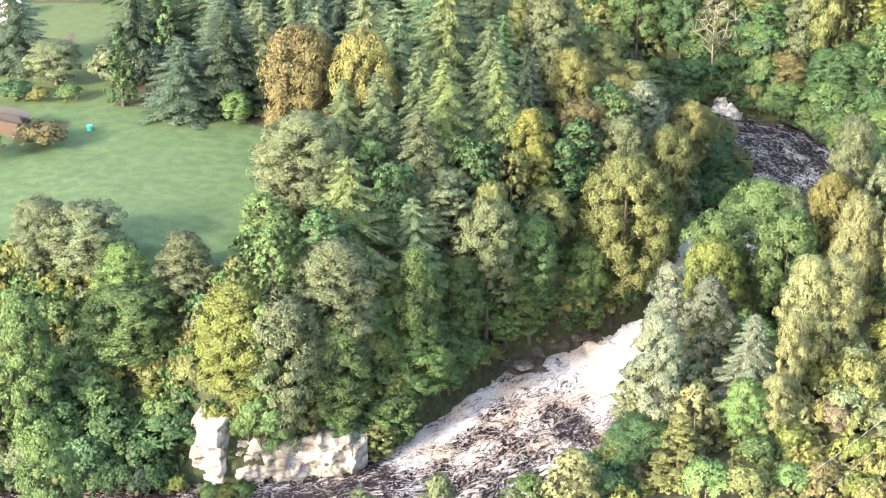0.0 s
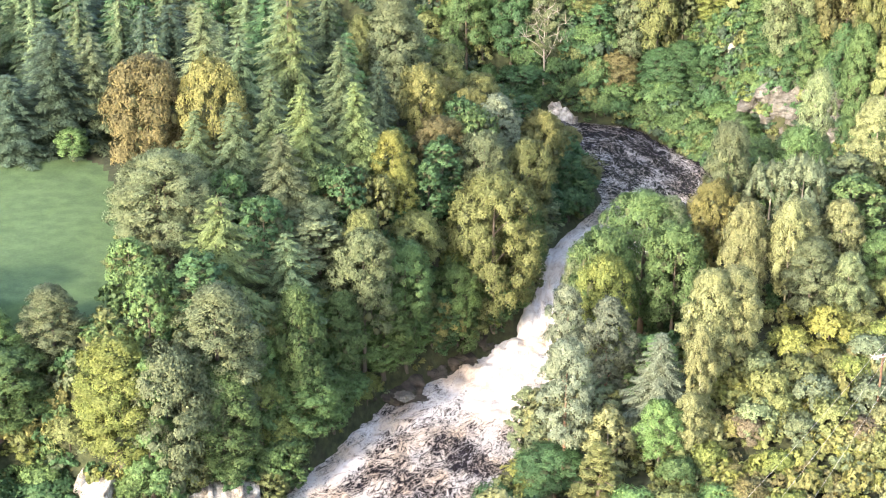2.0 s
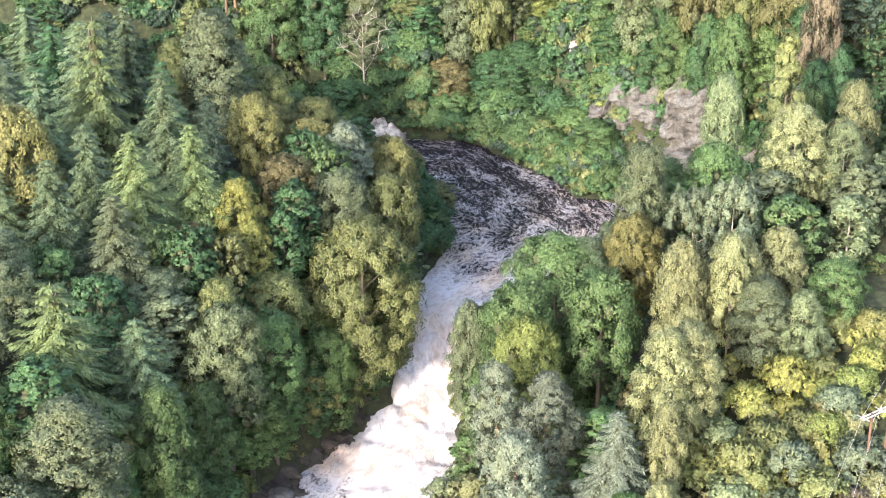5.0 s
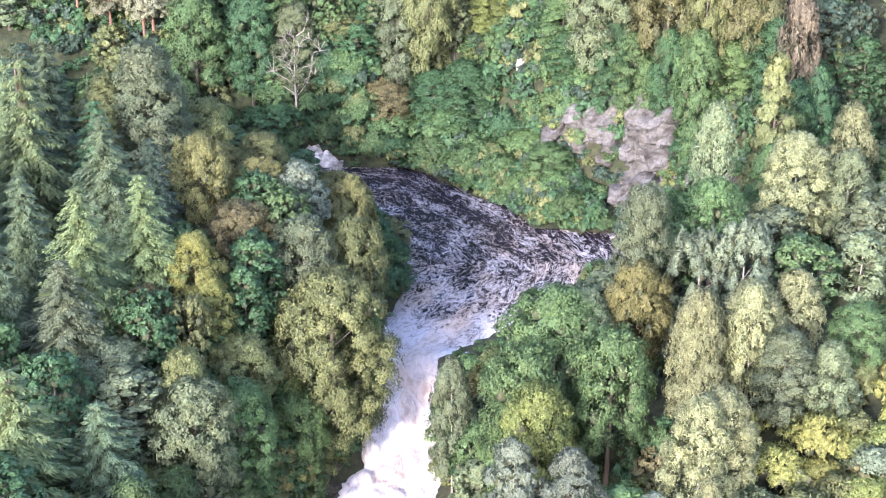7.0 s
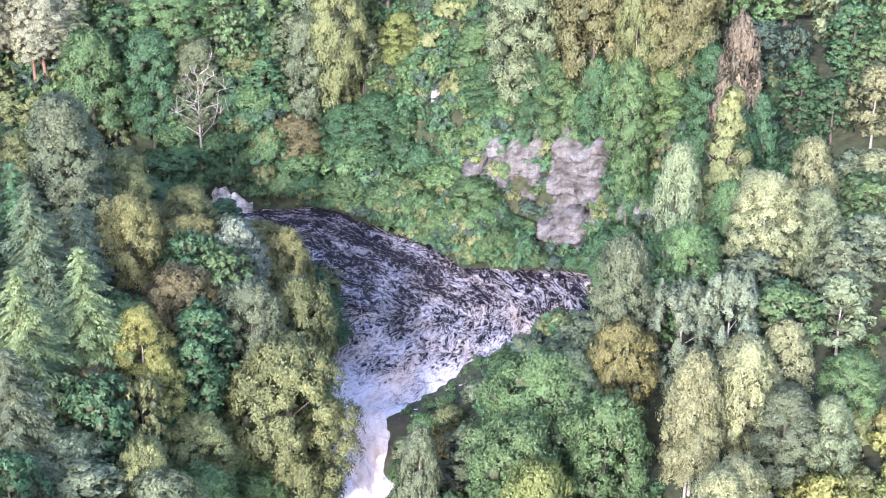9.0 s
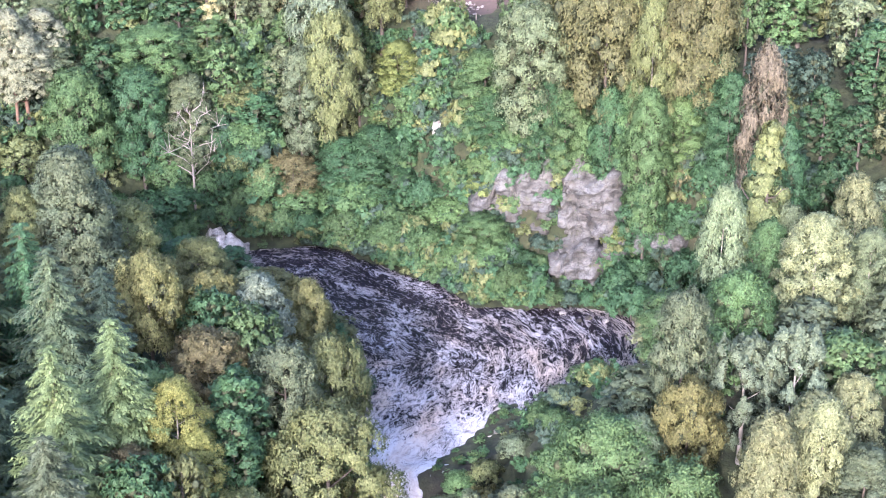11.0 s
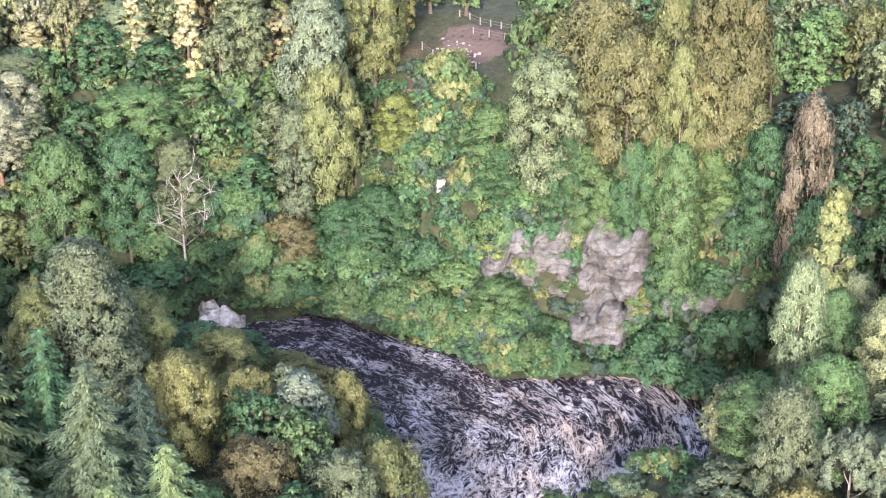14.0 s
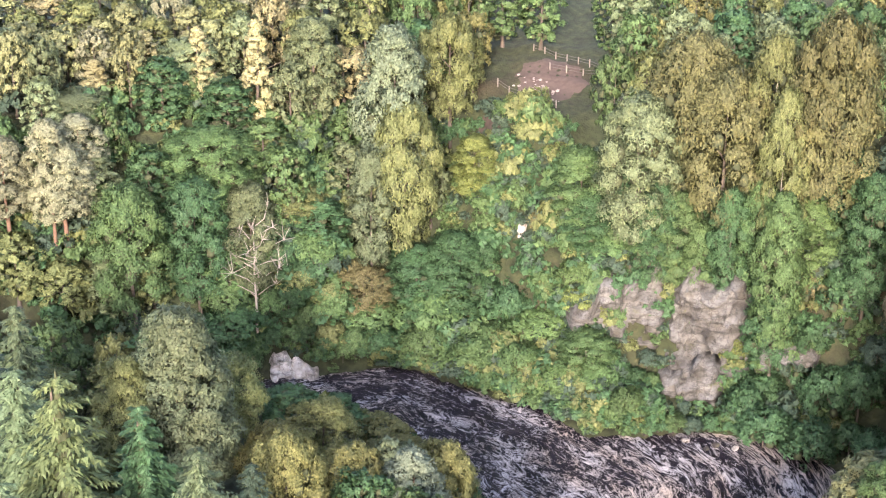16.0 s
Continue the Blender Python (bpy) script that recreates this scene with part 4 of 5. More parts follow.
plant("pine", "hoar", -23.5, 16.4, 31.7, 4.6, "on the far gorge side")
plant("pine", "hoar", -25.2, 16.5, 35.3, 3.8, "on the far gorge side")
plant("broad", "green", -4.3, 11.9, 30.6, 6.2, "on the far gorge side")
plant("beech", "moss", 46.6, -29.8, 45.1, 5.6, "on the far gorge side")
plant("birch", "olive", 51.5, -39.4, 46.8, 5.2, "on the far gorge side")
plant("beech", "moss", 53.6, -47.7, 50.8, 5.1, "on the far gorge side")
plant("pine", "hoar", -30.0, 20.0, 33.0, 4.2, "on the far gorge side")
plant("pine", "hoar", -19.0, 20.5, 33.5, 3.8, "on the far gorge side")
plant("pine", "hoar", -34.5, 25.0, 35.0, 4.2, "on the far gorge side")
plant("broad", "sage", -15.5, 27.0, 34.0, 4.6, "on the far gorge side")
plant("yew", "larch", 2.2, 24.0, 41.0, 3.2, "on the far gorge side")
plant("fir", "fir", -57.2, -52.9, 42.9, 6.2, "on the wooded point")
plant("tall", "deep", 54.3, -55.2, 32.4, 2.9, "on the far gorge side")

plant("tall", "deep", 49.4, -68.6, 27.5, 3.2, "over the gully")
plant("broad", "green", 47.4, -70.8, 24.5, 3.2, "over the gully")
plant("tall", "deep", 53.6, -67.4, 29.0, 3.0, "over the gully")
plant("tall", "green", 34.4, -86.4, 26.5, 3.2, "above the falls")
plant("tall", "sage", 38.4, -85.6, 27.5, 3.0, "above the falls")
plant("tall", "green", 41.6, -33.4, 25.5, 3.0, "above the cliff")
plant("tall", "deep", 45.0, -39.6, 27.0, 3.0, "above the cliff")
plant("tall", "green", 47.6, -42.6, 28.5, 3.0, "above the cliff")
plant("broad", "green", 40.4, -29.6, 22.5, 3.0, "above the cliff")
plant("bush", "green", 5.0, -2.6, 3.6, 2.2, "on the riverbank")
plant("bush", "deep", 8.0, -4.6, 3.2, 2.2, "on the riverbank")
plant("bush", "green", -6.6, 0.4, 6.0, 2.4, "on the riverbank")
plant("bush", "deep", -9.2, 1.6, 5.4, 2.6, "on the riverbank")
for k, (x, y) in enumerate(((-8.6, -79.5), (-5.4, -77.5), (-2.0, -78.6), (1.6, -79.4), (5.2, -79.8), (9.0, -79.0), (12.8, -78.2), (16.6, -78.4), (20.4, -78.0), (-10.6, -82.6), (-3.4, -82.6), (4.0, -84.0), (10.4, -83.6))):
    plant("bush", ("sage", "green", "olive", "grey", "green")[k % 5], x, y, height(x, y) + 3.0, 2.1, "on the near bank of the pool")
for k, (x, y) in enumerate(((34.2, -34.6), (35.4, -36.2), (33.0, -33.2), (36.6, -34.0), (31.4, -31.6), (38.6, -47.4), (36.8, -46.4), (34.6, -45.2), (46.8, -54.4), (48.6, -55.6), (45.0, -52.6), (49.8, -53.8), (51.4, -56.2))):
    plant("bush", ("deep", "green", "deep", "blue")[k % 4], x, y, height(x, y) + 2.6, 1.5, "at the foot of the cliff")
for k, (x, y) in enumerate(((-2.0, 0.6), (0.4, -0.6), (-4.4, 1.4), (2.6, -1.2), (-7.0, 2.6), (-0.6, 2.6), (4.6, -3.2), (-9.6, 4.2), (6.4, -4.6))):
    plant("bush", ("deep", "green", "green")[k % 3], x, y, height(x, y) + 3.6, 1.9, "above the white rock")
for k, (x, y) in enumerate(((-86.6, -140.6), (-84.4, -140.0), (-88.8, -140.8), (-93.8, -139.6))):
    plant("bush", ("lime", "fresh", "green")[k % 3], x, y, height(x, y) + 3.2, 1.8, "between the white rock faces")
# shrubs that stand out on the banks and in the glade
plant("bush", "yellow", 12.4, -132.5, 15.1, 2.6, "in the glade")
plant("bush", "yellow", 5.3, -135.8, 14.4, 3.0, "in the glade")
plant("bush", "yellow", 9.6, -137.7, 13.3, 2.2, "in the glade")
plant("bush", "sage", 17.3, -128.7, 16.5, 2.8, "in the glade")
plant("bush", "yellow", 21.4, -134.9, 16.3, 2.4, "in the glade")
plant("bush", "lime", 18.2, -138.0, 15.8, 2.6, "in the glade")
plant("bush", "olive", 15.7, -134.2, 15.6, 2.6, "in the glade")
plant("bush", "olive", 9.4, -141.2, 13.2, 2.6, "in the glade")
plant("bush", "lime", 11.8, -142.8, 13.5, 2.6, "in the glade")
plant("bush", "silver", 12.4, -149.7, 13.2, 3.4, "in the glade")
plant("bush", "olive", 3.9, -143.5, 13.6, 3.6, "in the glade")
plant("bush", "olive", 0.4, -145.2, 11.9, 3.0, "in the glade")
plant("bush", "sage", -3.2, -149.2, 11.0, 3.2, "in the glade")
plant("bush", "silver", 5.3, -146.7, 12.7, 3.2, "in the glade")
plant("bush", "yellow", 0.6, -148.7, 10.1, 2.0, "in the glade")
plant("bush", "olive", 6.0, -152.6, 12.2, 3.2, "in the glade")
plant("bush", "birch", 12.9, -153.7, 11.5, 2.8, "in the glade")
plant("bush", "silver", 14.8, -140.4, 15.0, 2.8, "in the glade")
plant("bush", "sage", -0.7, -141.0, 13.4, 3.0, "in the glade")
plant("bush", "gold", 25.8, -128.5, 17.4, 2.6, "in the glade")
plant("bush", "olive", 22.3, -125.7, 16.8, 2.6, "in the glade")
plant("bush", "grey", 1.6, -153.0, 10.7, 2.8, "in the glade")
plant("bush", "tan", 9.3, -154.5, 10.7, 2.4, "in the glade")
plant("bush", "olive", -18.4, -167.0, 9.3, 3.2, "in the glade")
plant("bush", "lime", -11.0, -155.1, 8.5, 2.6, "in the glade")
plant("bush", "rust", -8.2, -163.8, 8.4, 2.2, "in the glade")
plant("bush", "lime", -3.0, -158.4, 8.9, 2.4, "in the glade")
plant("bush", "olive", 0.2, -147.9, 11.6, 3.0, "in the glade")
plant("bush", "fresh", -23.1, -166.2, 9.4, 3.2, "on the riverbank")
plant("bush", "green", -15.7, -157.8, 8.5, 2.6, "in the glade")
plant("bush", "tan", -4.5, -150.7, 9.6, 2.4, "in the glade")
plant("bush", "fresh", -12.4, -164.4, 8.2, 2.4, "in the glade")
plant("bush", "lime", -4.2, -168.6, 9.2, 2.4, "in the glade")
plant("bush", "deep", -34.2, -158.3, 3.8, 3.6, "on the riverbank")
plant("bush", "deep", -36.0, -141.6, -3.9, 3.2, "on the riverbank")
plant("bush", "green", -28.5, -134.9, -1.9, 3.2, "on the riverbank")
plant("bush", "green", -50.2, -150.9, -6.5, 3.0, "on the riverbank")
plant("bush", "green", -63.4, -125.1, -2.7, 3.6, "on the riverbank")
plant("bush", "green", -60.2, -120.3, -1.7, 3.4, "on the riverbank")
plant("bush", "fresh", -65.3, -127.3, -3.5, 3.0, "on the riverbank")
plant("bush", "green", -53.6, -110.2, -1.5, 3.4, "on the riverbank")
plant("bush", "fresh", -48.3, -101.9, -0.5, 3.4, "on the riverbank")
plant("bush", "fresh", -43.8, -98.5, -1.2, 3.2, "on the riverbank")
plant("bush", "fresh", -57.0, -115.4, -2.4, 3.2, "on the riverbank")
plant("bush", "green", -58.7, -115.0, 3.8, 3.6, "on the riverbank")
plant("bush", "green", -52.9, -105.8, 4.8, 3.4, "on the riverbank")
plant("bush", "fresh", -47.5, -99.1, 3.9, 3.2, "on the riverbank")
plant("bush", "fresh", -41.0, -94.2, 1.3, 3.0, "on the riverbank")
plant("bush", "green", -71.7, -130.7, -2.8, 2.8, "on the riverbank")
plant("bush", "lime", -77.6, -133.3, -2.2, 2.6, "on the riverbank")
plant("bush", "fresh", -83.8, -135.3, -1.6, 2.8, "on the riverbank")
plant("bush", "deep", -98.8, -138.1, -4.3, 4.0, "on the riverbank")
plant("bush", "deep", -103.0, -136.0, -0.8, 4.2, "on the riverbank")
plant("bush", "deep", -106.5, -139.0, -3.9, 4.4, "on the riverbank")
plant("bush", "deep", -111.1, -135.0, 0.2, 4.4, "on the riverbank")
plant("bush", "green", -105.9, -131.9, 1.8, 3.6, "on the riverbank")
plant("bush", "deep", -114.9, -131.2, 3.5, 4.0, "on the riverbank")
plant("bush", "fresh", -96.1, -133.2, -0.7, 3.2, "on the riverbank")
plant("bush", "olive", -92.2, -130.8, 4.9, 3.0, "on the riverbank")
plant("bush", "sage", -115.1, -139.1, -5.0, 3.6, "on the riverbank")
plant("bush", "green", -113.0, -122.7, 9.6, 3.4, "on the riverbank")
plant("bush", "gold", -30.4, -86.7, -1.3, 2.6, "on the riverbank")
plant("bush", "fresh", -25.2, -80.8, 1.3, 2.8, "on the riverbank")
plant("bush", "lime", -28.5, -86.4, -4.6, 2.0, "on the riverbank")
plant("bush", "green", -21.1, -73.9, 0.9, 3.0, "on the riverbank")
plant("bush", "fresh", -12.8, -87.3, -4.3, 2.8, "on the riverbank")
plant("bush", "deep", -13.8, -96.9, -3.4, 3.0, "on the riverbank")
plant("bush", "lime", -15.0, -93.1, -5.6, 2.4, "on the riverbank")
plant("bush", "gold", -6.4, -85.2, 1.0, 3.0, "on the riverbank")
plant("bush", "grey", -9.8, -87.6, -2.2, 2.8, "on the riverbank")
plant("bush", "green", -6.1, 5.1, 10.8, 3.4, "on the riverbank")
plant("bush", "green", 6.6, -1.7, 8.8, 3.2, "on the riverbank")
plant("bush", "deep", 10.9, -6.5, 2.7, 3.0, "on the riverbank")
plant("bush", "green", 16.4, -10.2, 3.2, 3.4, "on the riverbank")
plant("bush", "green", 19.8, -16.8, 3.2, 3.4, "on the riverbank")
plant("bush", "green", 24.0, -22.0, 2.9, 3.2, "on the riverbank")
plant("bush", "fresh", 25.5, -27.9, 1.9, 3.0, "on the riverbank")
plant("bush", "green", 29.0, -32.4, 3.1, 3.2, "on the riverbank")
plant("bush", "green", 28.8, -38.7, 2.1, 2.8, "on the riverbank")
plant("bush", "deep", 28.0, -14.6, 9.6, 2.6, "on the riverbank")
plant("bush", "deep", 25.4, -6.1, 9.9, 3.6, "on the riverbank")
plant("bush", "green", 21.4, -3.0, 6.8, 3.0, "on the riverbank")
plant("bush", "fresh", 33.6, -22.6, 13.5, 2.8, "on the riverbank")
plant("bush", "green", 37.2, -25.6, 17.9, 3.0, "on the riverbank")
plant("bush", "fresh", 44.1, -34.5, 19.3, 2.8, "on the riverbank")
plant("bush", "yellow", 46.9, -37.3, 17.6, 2.0, "on the riverbank")
plant("bush", "deep", 48.5, -43.8, 15.9, 2.6, "on the riverbank")
plant("bush", "deep", 47.2, -45.4, 12.5, 2.6, "on the riverbank")
plant("bush", "deep", 41.0, -48.4, 2.6, 2.8, "on the riverbank")
plant("bush", "deep", 39.9, -53.0, 2.0, 3.6, "on the riverbank")
plant("bush", "green", 33.2, -43.2, -1.0, 2.2, "on the riverbank")
plant("bush", "deep", 42.4, -58.8, 1.7, 3.4, "on the riverbank")
plant("bush", "deep", 47.8, -56.3, 6.6, 3.6, "on the riverbank")
plant("bush", "deep", 50.9, -59.0, 11.8, 3.6, "on the riverbank")
plant("bush", "rust", 51.9, -48.8, 18.1, 2.4, "on the riverbank")
plant("bush", "gold", 54.0, -39.7, 22.0, 2.8, "on the riverbank")
plant("bush", "green", 56.5, -44.8, 23.6, 3.0, "on the riverbank")
plant("bush", "deep", 52.9, -53.0, 20.1, 3.4, "on the riverbank")
plant("bush", "rust", 33.5, -14.6, 18.0, 2.0, "on the riverbank")
plant("bush", "lime", 33.6, 0.7, 23.3, 2.2, "on the riverbank")
plant("bush", "olive", 33.1, -4.2, 22.7, 2.4, "on the riverbank")
plant("bush", "olive", 36.7, -7.7, 28.9, 2.4, "on the riverbank")
plant("bush", "fresh", 34.9, -16.9, 18.8, 2.6, "on the riverbank")
plant("bush", "deep", -1.3, 5.0, 14.4, 3.0, "on the riverbank")
plant("bush", "rust", 10.9, 0.3, 11.3, 2.4, "on the riverbank")
plant("bush", "green", 16.8, 1.6, 14.5, 3.0, "on the riverbank")
plant("bush", "olive", 3.1, 1.5, 12.2, 2.8, "on the riverbank")
plant("bush", "gold", -7.3, 7.3, 13.6, 2.6, "on the riverbank")

# hedge trees and shrubs round the pasture
plant("spruce", "blue", -141.5, -25.0, 33.0, 4.2, "by the pasture")
plant("broad", "grey", -132.0, -34.0, 21.5, 4.6, "by the pasture")
plant("bush", "deep", -137.5, -44.0, 16.6, 3.4, "by the pasture")
plant("bush", "gold", -133.0, -44.5, 15.6, 2.2, "by the pasture")
plant("bush", "green", -127.5, -43.5, 16.0, 2.4, "by the pasture")
plant("bush", "rust", -127.0, -68.0, 15.4, 4.6, "by the pasture")
plant("bush", "gold", -135.5, -75.0, 18.5, 3.8, "by the pasture")
plant("bush", "blue", -112.5, -38.0, 21.0, 4.0, "by the pasture")



def dead_tree(x, y, top, label):
    """A bare old tree: a grey trunk with many whitened limbs and a few leaves left."""
    rng = np.random.default_rng(round(77 + top - 15))
    z0 = height(x, y)
    h = top - z0
    root = new("dead_tree")
    root.location = (x, y, z0)
    stem = new("trunk", trunk_mesh("dead_trunk", h * 0.9, 0.24, rng, 5, 0.3, 0.05, 0.3))
    stem.data.materials.append(BARK_PALE)
    stem.parent = root
    for k in range(22):
        t = 0.38 + 0.6 * k / 21
        a, ln = k * 2.4, h * (0.34 - 0.2 * t) * rng.uniform(0.8, 1.3)
        p = [np.array([0, 0, t * h * 0.9]) + np.array([math.cos(a), math.sin(a), 0.7]) * ln * q + rng.normal(0, 0.1 * ln, 3) * (q > 0) for q in (0, 0.4, 0.75, 1.0)]
        bits = [(*tube(p, 0.085 * np.array([1, 0.75, 0.5, 0.25]), 5), 0)]
        for _ in range(5):
            b = p[2] + rng.normal(0, 0.12, 3)
            bits.append((*tube([b, b + rng.normal(0, 0.35, 3) * ln * 0.5 + [0, 0, 0.25 * ln]], [0.05, 0.02], 4), 0))
        v, f, _ = gather(bits)
        limb = new("branch", mesh_of("branch", v, f, (BARK_PALE,), True))
        limb.parent = root
    tagged(root, label, "tree")


dead_tree(-19.7, -65.3, 15.0, "bare pale dead tree with whitened branches on the point")
dead_tree(-3.0, 1.8, 22.5, "half-bare pale old tree on the far slope")


def water_side():
    """The trees and bushes that lean over the river from the wooded point, and those on the slope above the white rock."""
    rng = random.Random(9)
    for (ax, ay, aw, _, az), (bx, by, bw, _, bz) in zip(COURSE[6:14], COURSE[7:15]):
        ln = math.hypot(bx - ax, by - ay)
        for k in range(max(1, round(ln / 3.6))):
            u = (k + rng.uniform(0.2, 0.8)) / max(1, round(ln / 3.6))
            off = aw + u * (bw - aw) + rng.uniform(0.4, 2.6)
            x = ax + (bx - ax) * u + (by - ay) / ln * off
            y = ay + (by - ay) * u - (bx - ax) / ln * off
            z = height(x, y)
            if -9.5 > z > -12.5 and -107 < y < -92:
                continue
            if rng.random() < 0.5:
                plant("deep tall", rng.choice(("green", "deep", "fresh", "olive")), x, y, z + rng.uniform(6, 10), rng.uniform(2.2, 3.0), "by the water")
            else:
                plant("bush", rng.choice(("green", "deep", "lime", "olive")), x, y, z + rng.uniform(3.0, 5.0), rng.uniform(1.8, 2.6), "by the water")
    for k in range(46):
        (ax, ay, aw, _, _), (bx, by, bw, _, _) = COURSE[8 + k % 6], COURSE[9 + k % 6]
        ln, u = math.hypot(bx - ax, by - ay), rng.random()
        off = aw + u * (bw - aw) + rng.uniform(2.4, 7.0)
        x, y = ax + (bx - ax) * u + (by - ay) / ln * off, ay + (by - ay) * u - (bx - ax) / ln * off
        if -107 < y < -99 and x > -52 or x < -84:
            continue
        plant("bush", ("fresh", "green", "lime", "fresh", "olive")[k % 5], x, y, height(x, y) + rng.uniform(3.5, 6.0), rng.uniform(2.2, 3.2), "by the water")
    for k, (x, y) in enumerate(((-6, 6), (-10, 8), (-15, 9), (-20, 12), (-3, 11), (-12, 14), (-26, 14), (-18, 18), (4, 5), (8, 2), (-31, 17), (-24, 20))):
        plant("deep tall" if k % 2 else "deep broad", ("green", "deep", "olive", "sage")[k % 4], x, y, height(x, y) + 8 + 2 * (k % 3), 3.4, "on the far slope")
    for k in range(18):
        x, y = rng.uniform(-17, 9), rng.uniform(1.2, 8)
        plant("bush", ("green", "deep", "olive", "grey")[k % 4], x, y, height(x, y) + 4.2, rng.uniform(2.0, 2.8), "above the white rock")
    for k, (x, y) in enumerate(((1.2, 1.0), (3.4, -0.6), (5.2, -3.4), (-1.2, 2.0), (2.6, 2.6), (-3.6, 3.2), (6.6, -1.4), (0.2, 4.2), (4.6, 1.2), (8.2, -5.0))):
        plant("bush", ("deep", "green", "olive", "green")[k % 4], x, y, height(x, y) + 4.5, 2.4, "above the white rock")


water_side()
# ---- the rest of the wood ----
# gaps placed to fit the camera's view, where water and white rock show
GAPS = [(-5, -38), (-35, -135), (-26, -120), (-36, -150), (-9, -80), (2, -82), (11, -83), (3, -90), (12, -76), (-14, -47), (18, -79), (-13, -26), (-6, -24), (-18, -36), (-31, -42)]


# further spots left treeless to fit the camera's view
GLIMPSES = [(6.9, -86.1), (7.4, -79.6), (11.6, -89.5), (3.9, -94.7), (-44.6, -151.0), (-40.5, -156.0), (-48.2, -155.5), (-40.4, -147.5), (-20.8, -50.2), (-10.8, -31.4), (-52.0, -160.0)]


def fill():
    rng = random.Random(5)
    marked = list(PLANTED)
    for step in range(9000):
        x, y = rng.uniform(-140, 92), rng.uniform(-163, 62)
        d, side, _ = (float(a[0]) for a in river(np.array([x]), np.array([y])))
        if in_field(np.array([x]), np.array([y]))[0] or d < (0.8 if side < 0 and y < -60 else 2.5):
            continue
        if x < -84 and -128 < y < -46 or math.hypot(x - 47.0, y - 0.5) < 10.5 or 27 < x < 52 and -58 < y < -22 and d < 15 or side > 0 and -92 < y < -60 and d < 12 and x > -6 or math.hypot(x, y) < 7 or any(math.hypot(x - gx, y - gy) < 4.5 for gx, gy in GAPS):
            continue
        if side > 0 and (y < -128 and x > -14 or d > (46 if y < -100 else 50)) or x > 92 + 0.6 * min(0.0, y + 60) or x < -130:
            continue
        far = side > 0 and y > -66
        tip = side < 0 and x > -26 and y > -46
        r = rng.uniform(2.4, 4.0) if far or d < 14 else rng.uniform(3.0, 4.6)
        if any(math.hypot(x - px, y - py) < (r + pr) * (0.66 if far or side < 0 and d < 12 else 0.78) for px, py, pr in PLANTED):
            continue
        z = height(x, y)
        if side < 0 and y > -62 and d > 14 and not tip:
            key, col = rng.choice((("spruce", "spruce"), ("spruce", "blue"), ("spruce", "deep"), ("yew", "deep"), ("broad", "deep")))
            h = 24 if key == "spruce" else 19
            if x > -46:
                key, col, h = "broad", "olive", 9
        elif tip:
            key, col = rng.choice((("tall", "green"), ("tall", "deep"), ("broad", "olive"), ("beech", "gold")))
            h, r = 5, min(r, 3.0)
        elif side < 0 and d < 9:
            key, col = rng.choice((("tall", "green"), ("tall", "sage"), ("tall", "fresh"), ("tall", "grey")))
            h = 10
        elif side < 0:
            key, col = rng.choice((("broad", "green"), ("tall", "grey"), ("tall", "deep"), ("beech", "olive"), ("broad", "deep")))
            h = 12
        elif y > -66:
            key, col = rng.choice((("tall", "green"), ("tall", "deep"), ("beech", "olive"), ("beech", "green"), ("tall", "sage"), ("broad", "green"), ("beech", "gold"), ("broad", "sage")))
            h = 8 if d < 12 else 11 if d < 24 else 15
            # paler foliage up here paints in the sun on the upper slope
            if d > 22 and x < 30:
                col, h = rng.choice(("sage", "hoar", "larch", "olive", "birch", "sage")), 12
        else:
            key, col = rng.choice((("tall", "green"), ("tall", "grey"), ("birch", "birch"), ("birch", "sage"), ("broad", "green")))
            h = 11
        # darkest foliage round the gully: its shade is put into the colour
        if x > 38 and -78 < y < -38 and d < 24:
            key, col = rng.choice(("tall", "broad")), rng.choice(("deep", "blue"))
        top = z + h * rng.uniform(0.8, 1.1)
        # also leaves the camera's line to the viewpoint clear
        if any(math.hypot(x - gx, y - gy) < 3.4 for gx, gy in GLIMPSES) or any(math.hypot(x - 47 + 0.65 * q, y - 0.5 + 0.76 * q) < 6.5 for q in (4, 8, 12, 16)):
            continue
        plant("deep " + key, col, x, y, top, r)


fill()


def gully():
    """Trees and bushes that fill the gully beside the cliff, in dark greens that paint its shade."""
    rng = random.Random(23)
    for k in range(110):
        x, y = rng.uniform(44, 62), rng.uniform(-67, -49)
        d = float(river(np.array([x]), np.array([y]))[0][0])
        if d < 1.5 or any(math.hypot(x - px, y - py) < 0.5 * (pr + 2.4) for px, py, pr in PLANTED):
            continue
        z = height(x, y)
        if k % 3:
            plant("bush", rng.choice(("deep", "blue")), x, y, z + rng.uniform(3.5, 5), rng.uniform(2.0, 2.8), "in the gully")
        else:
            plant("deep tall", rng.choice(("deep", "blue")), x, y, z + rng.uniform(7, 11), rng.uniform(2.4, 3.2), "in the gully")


gully()
for k in range(11):
    x, y = -96.5 - 2.6 * k, -139.6 - 0.9 * (k % 2)
    plant("bush", ("deep", "blue", "deep")[k % 3], x, y, height(x, y) + 4.6, 2.5 + 0.3 * (k % 3), "over the lower river")


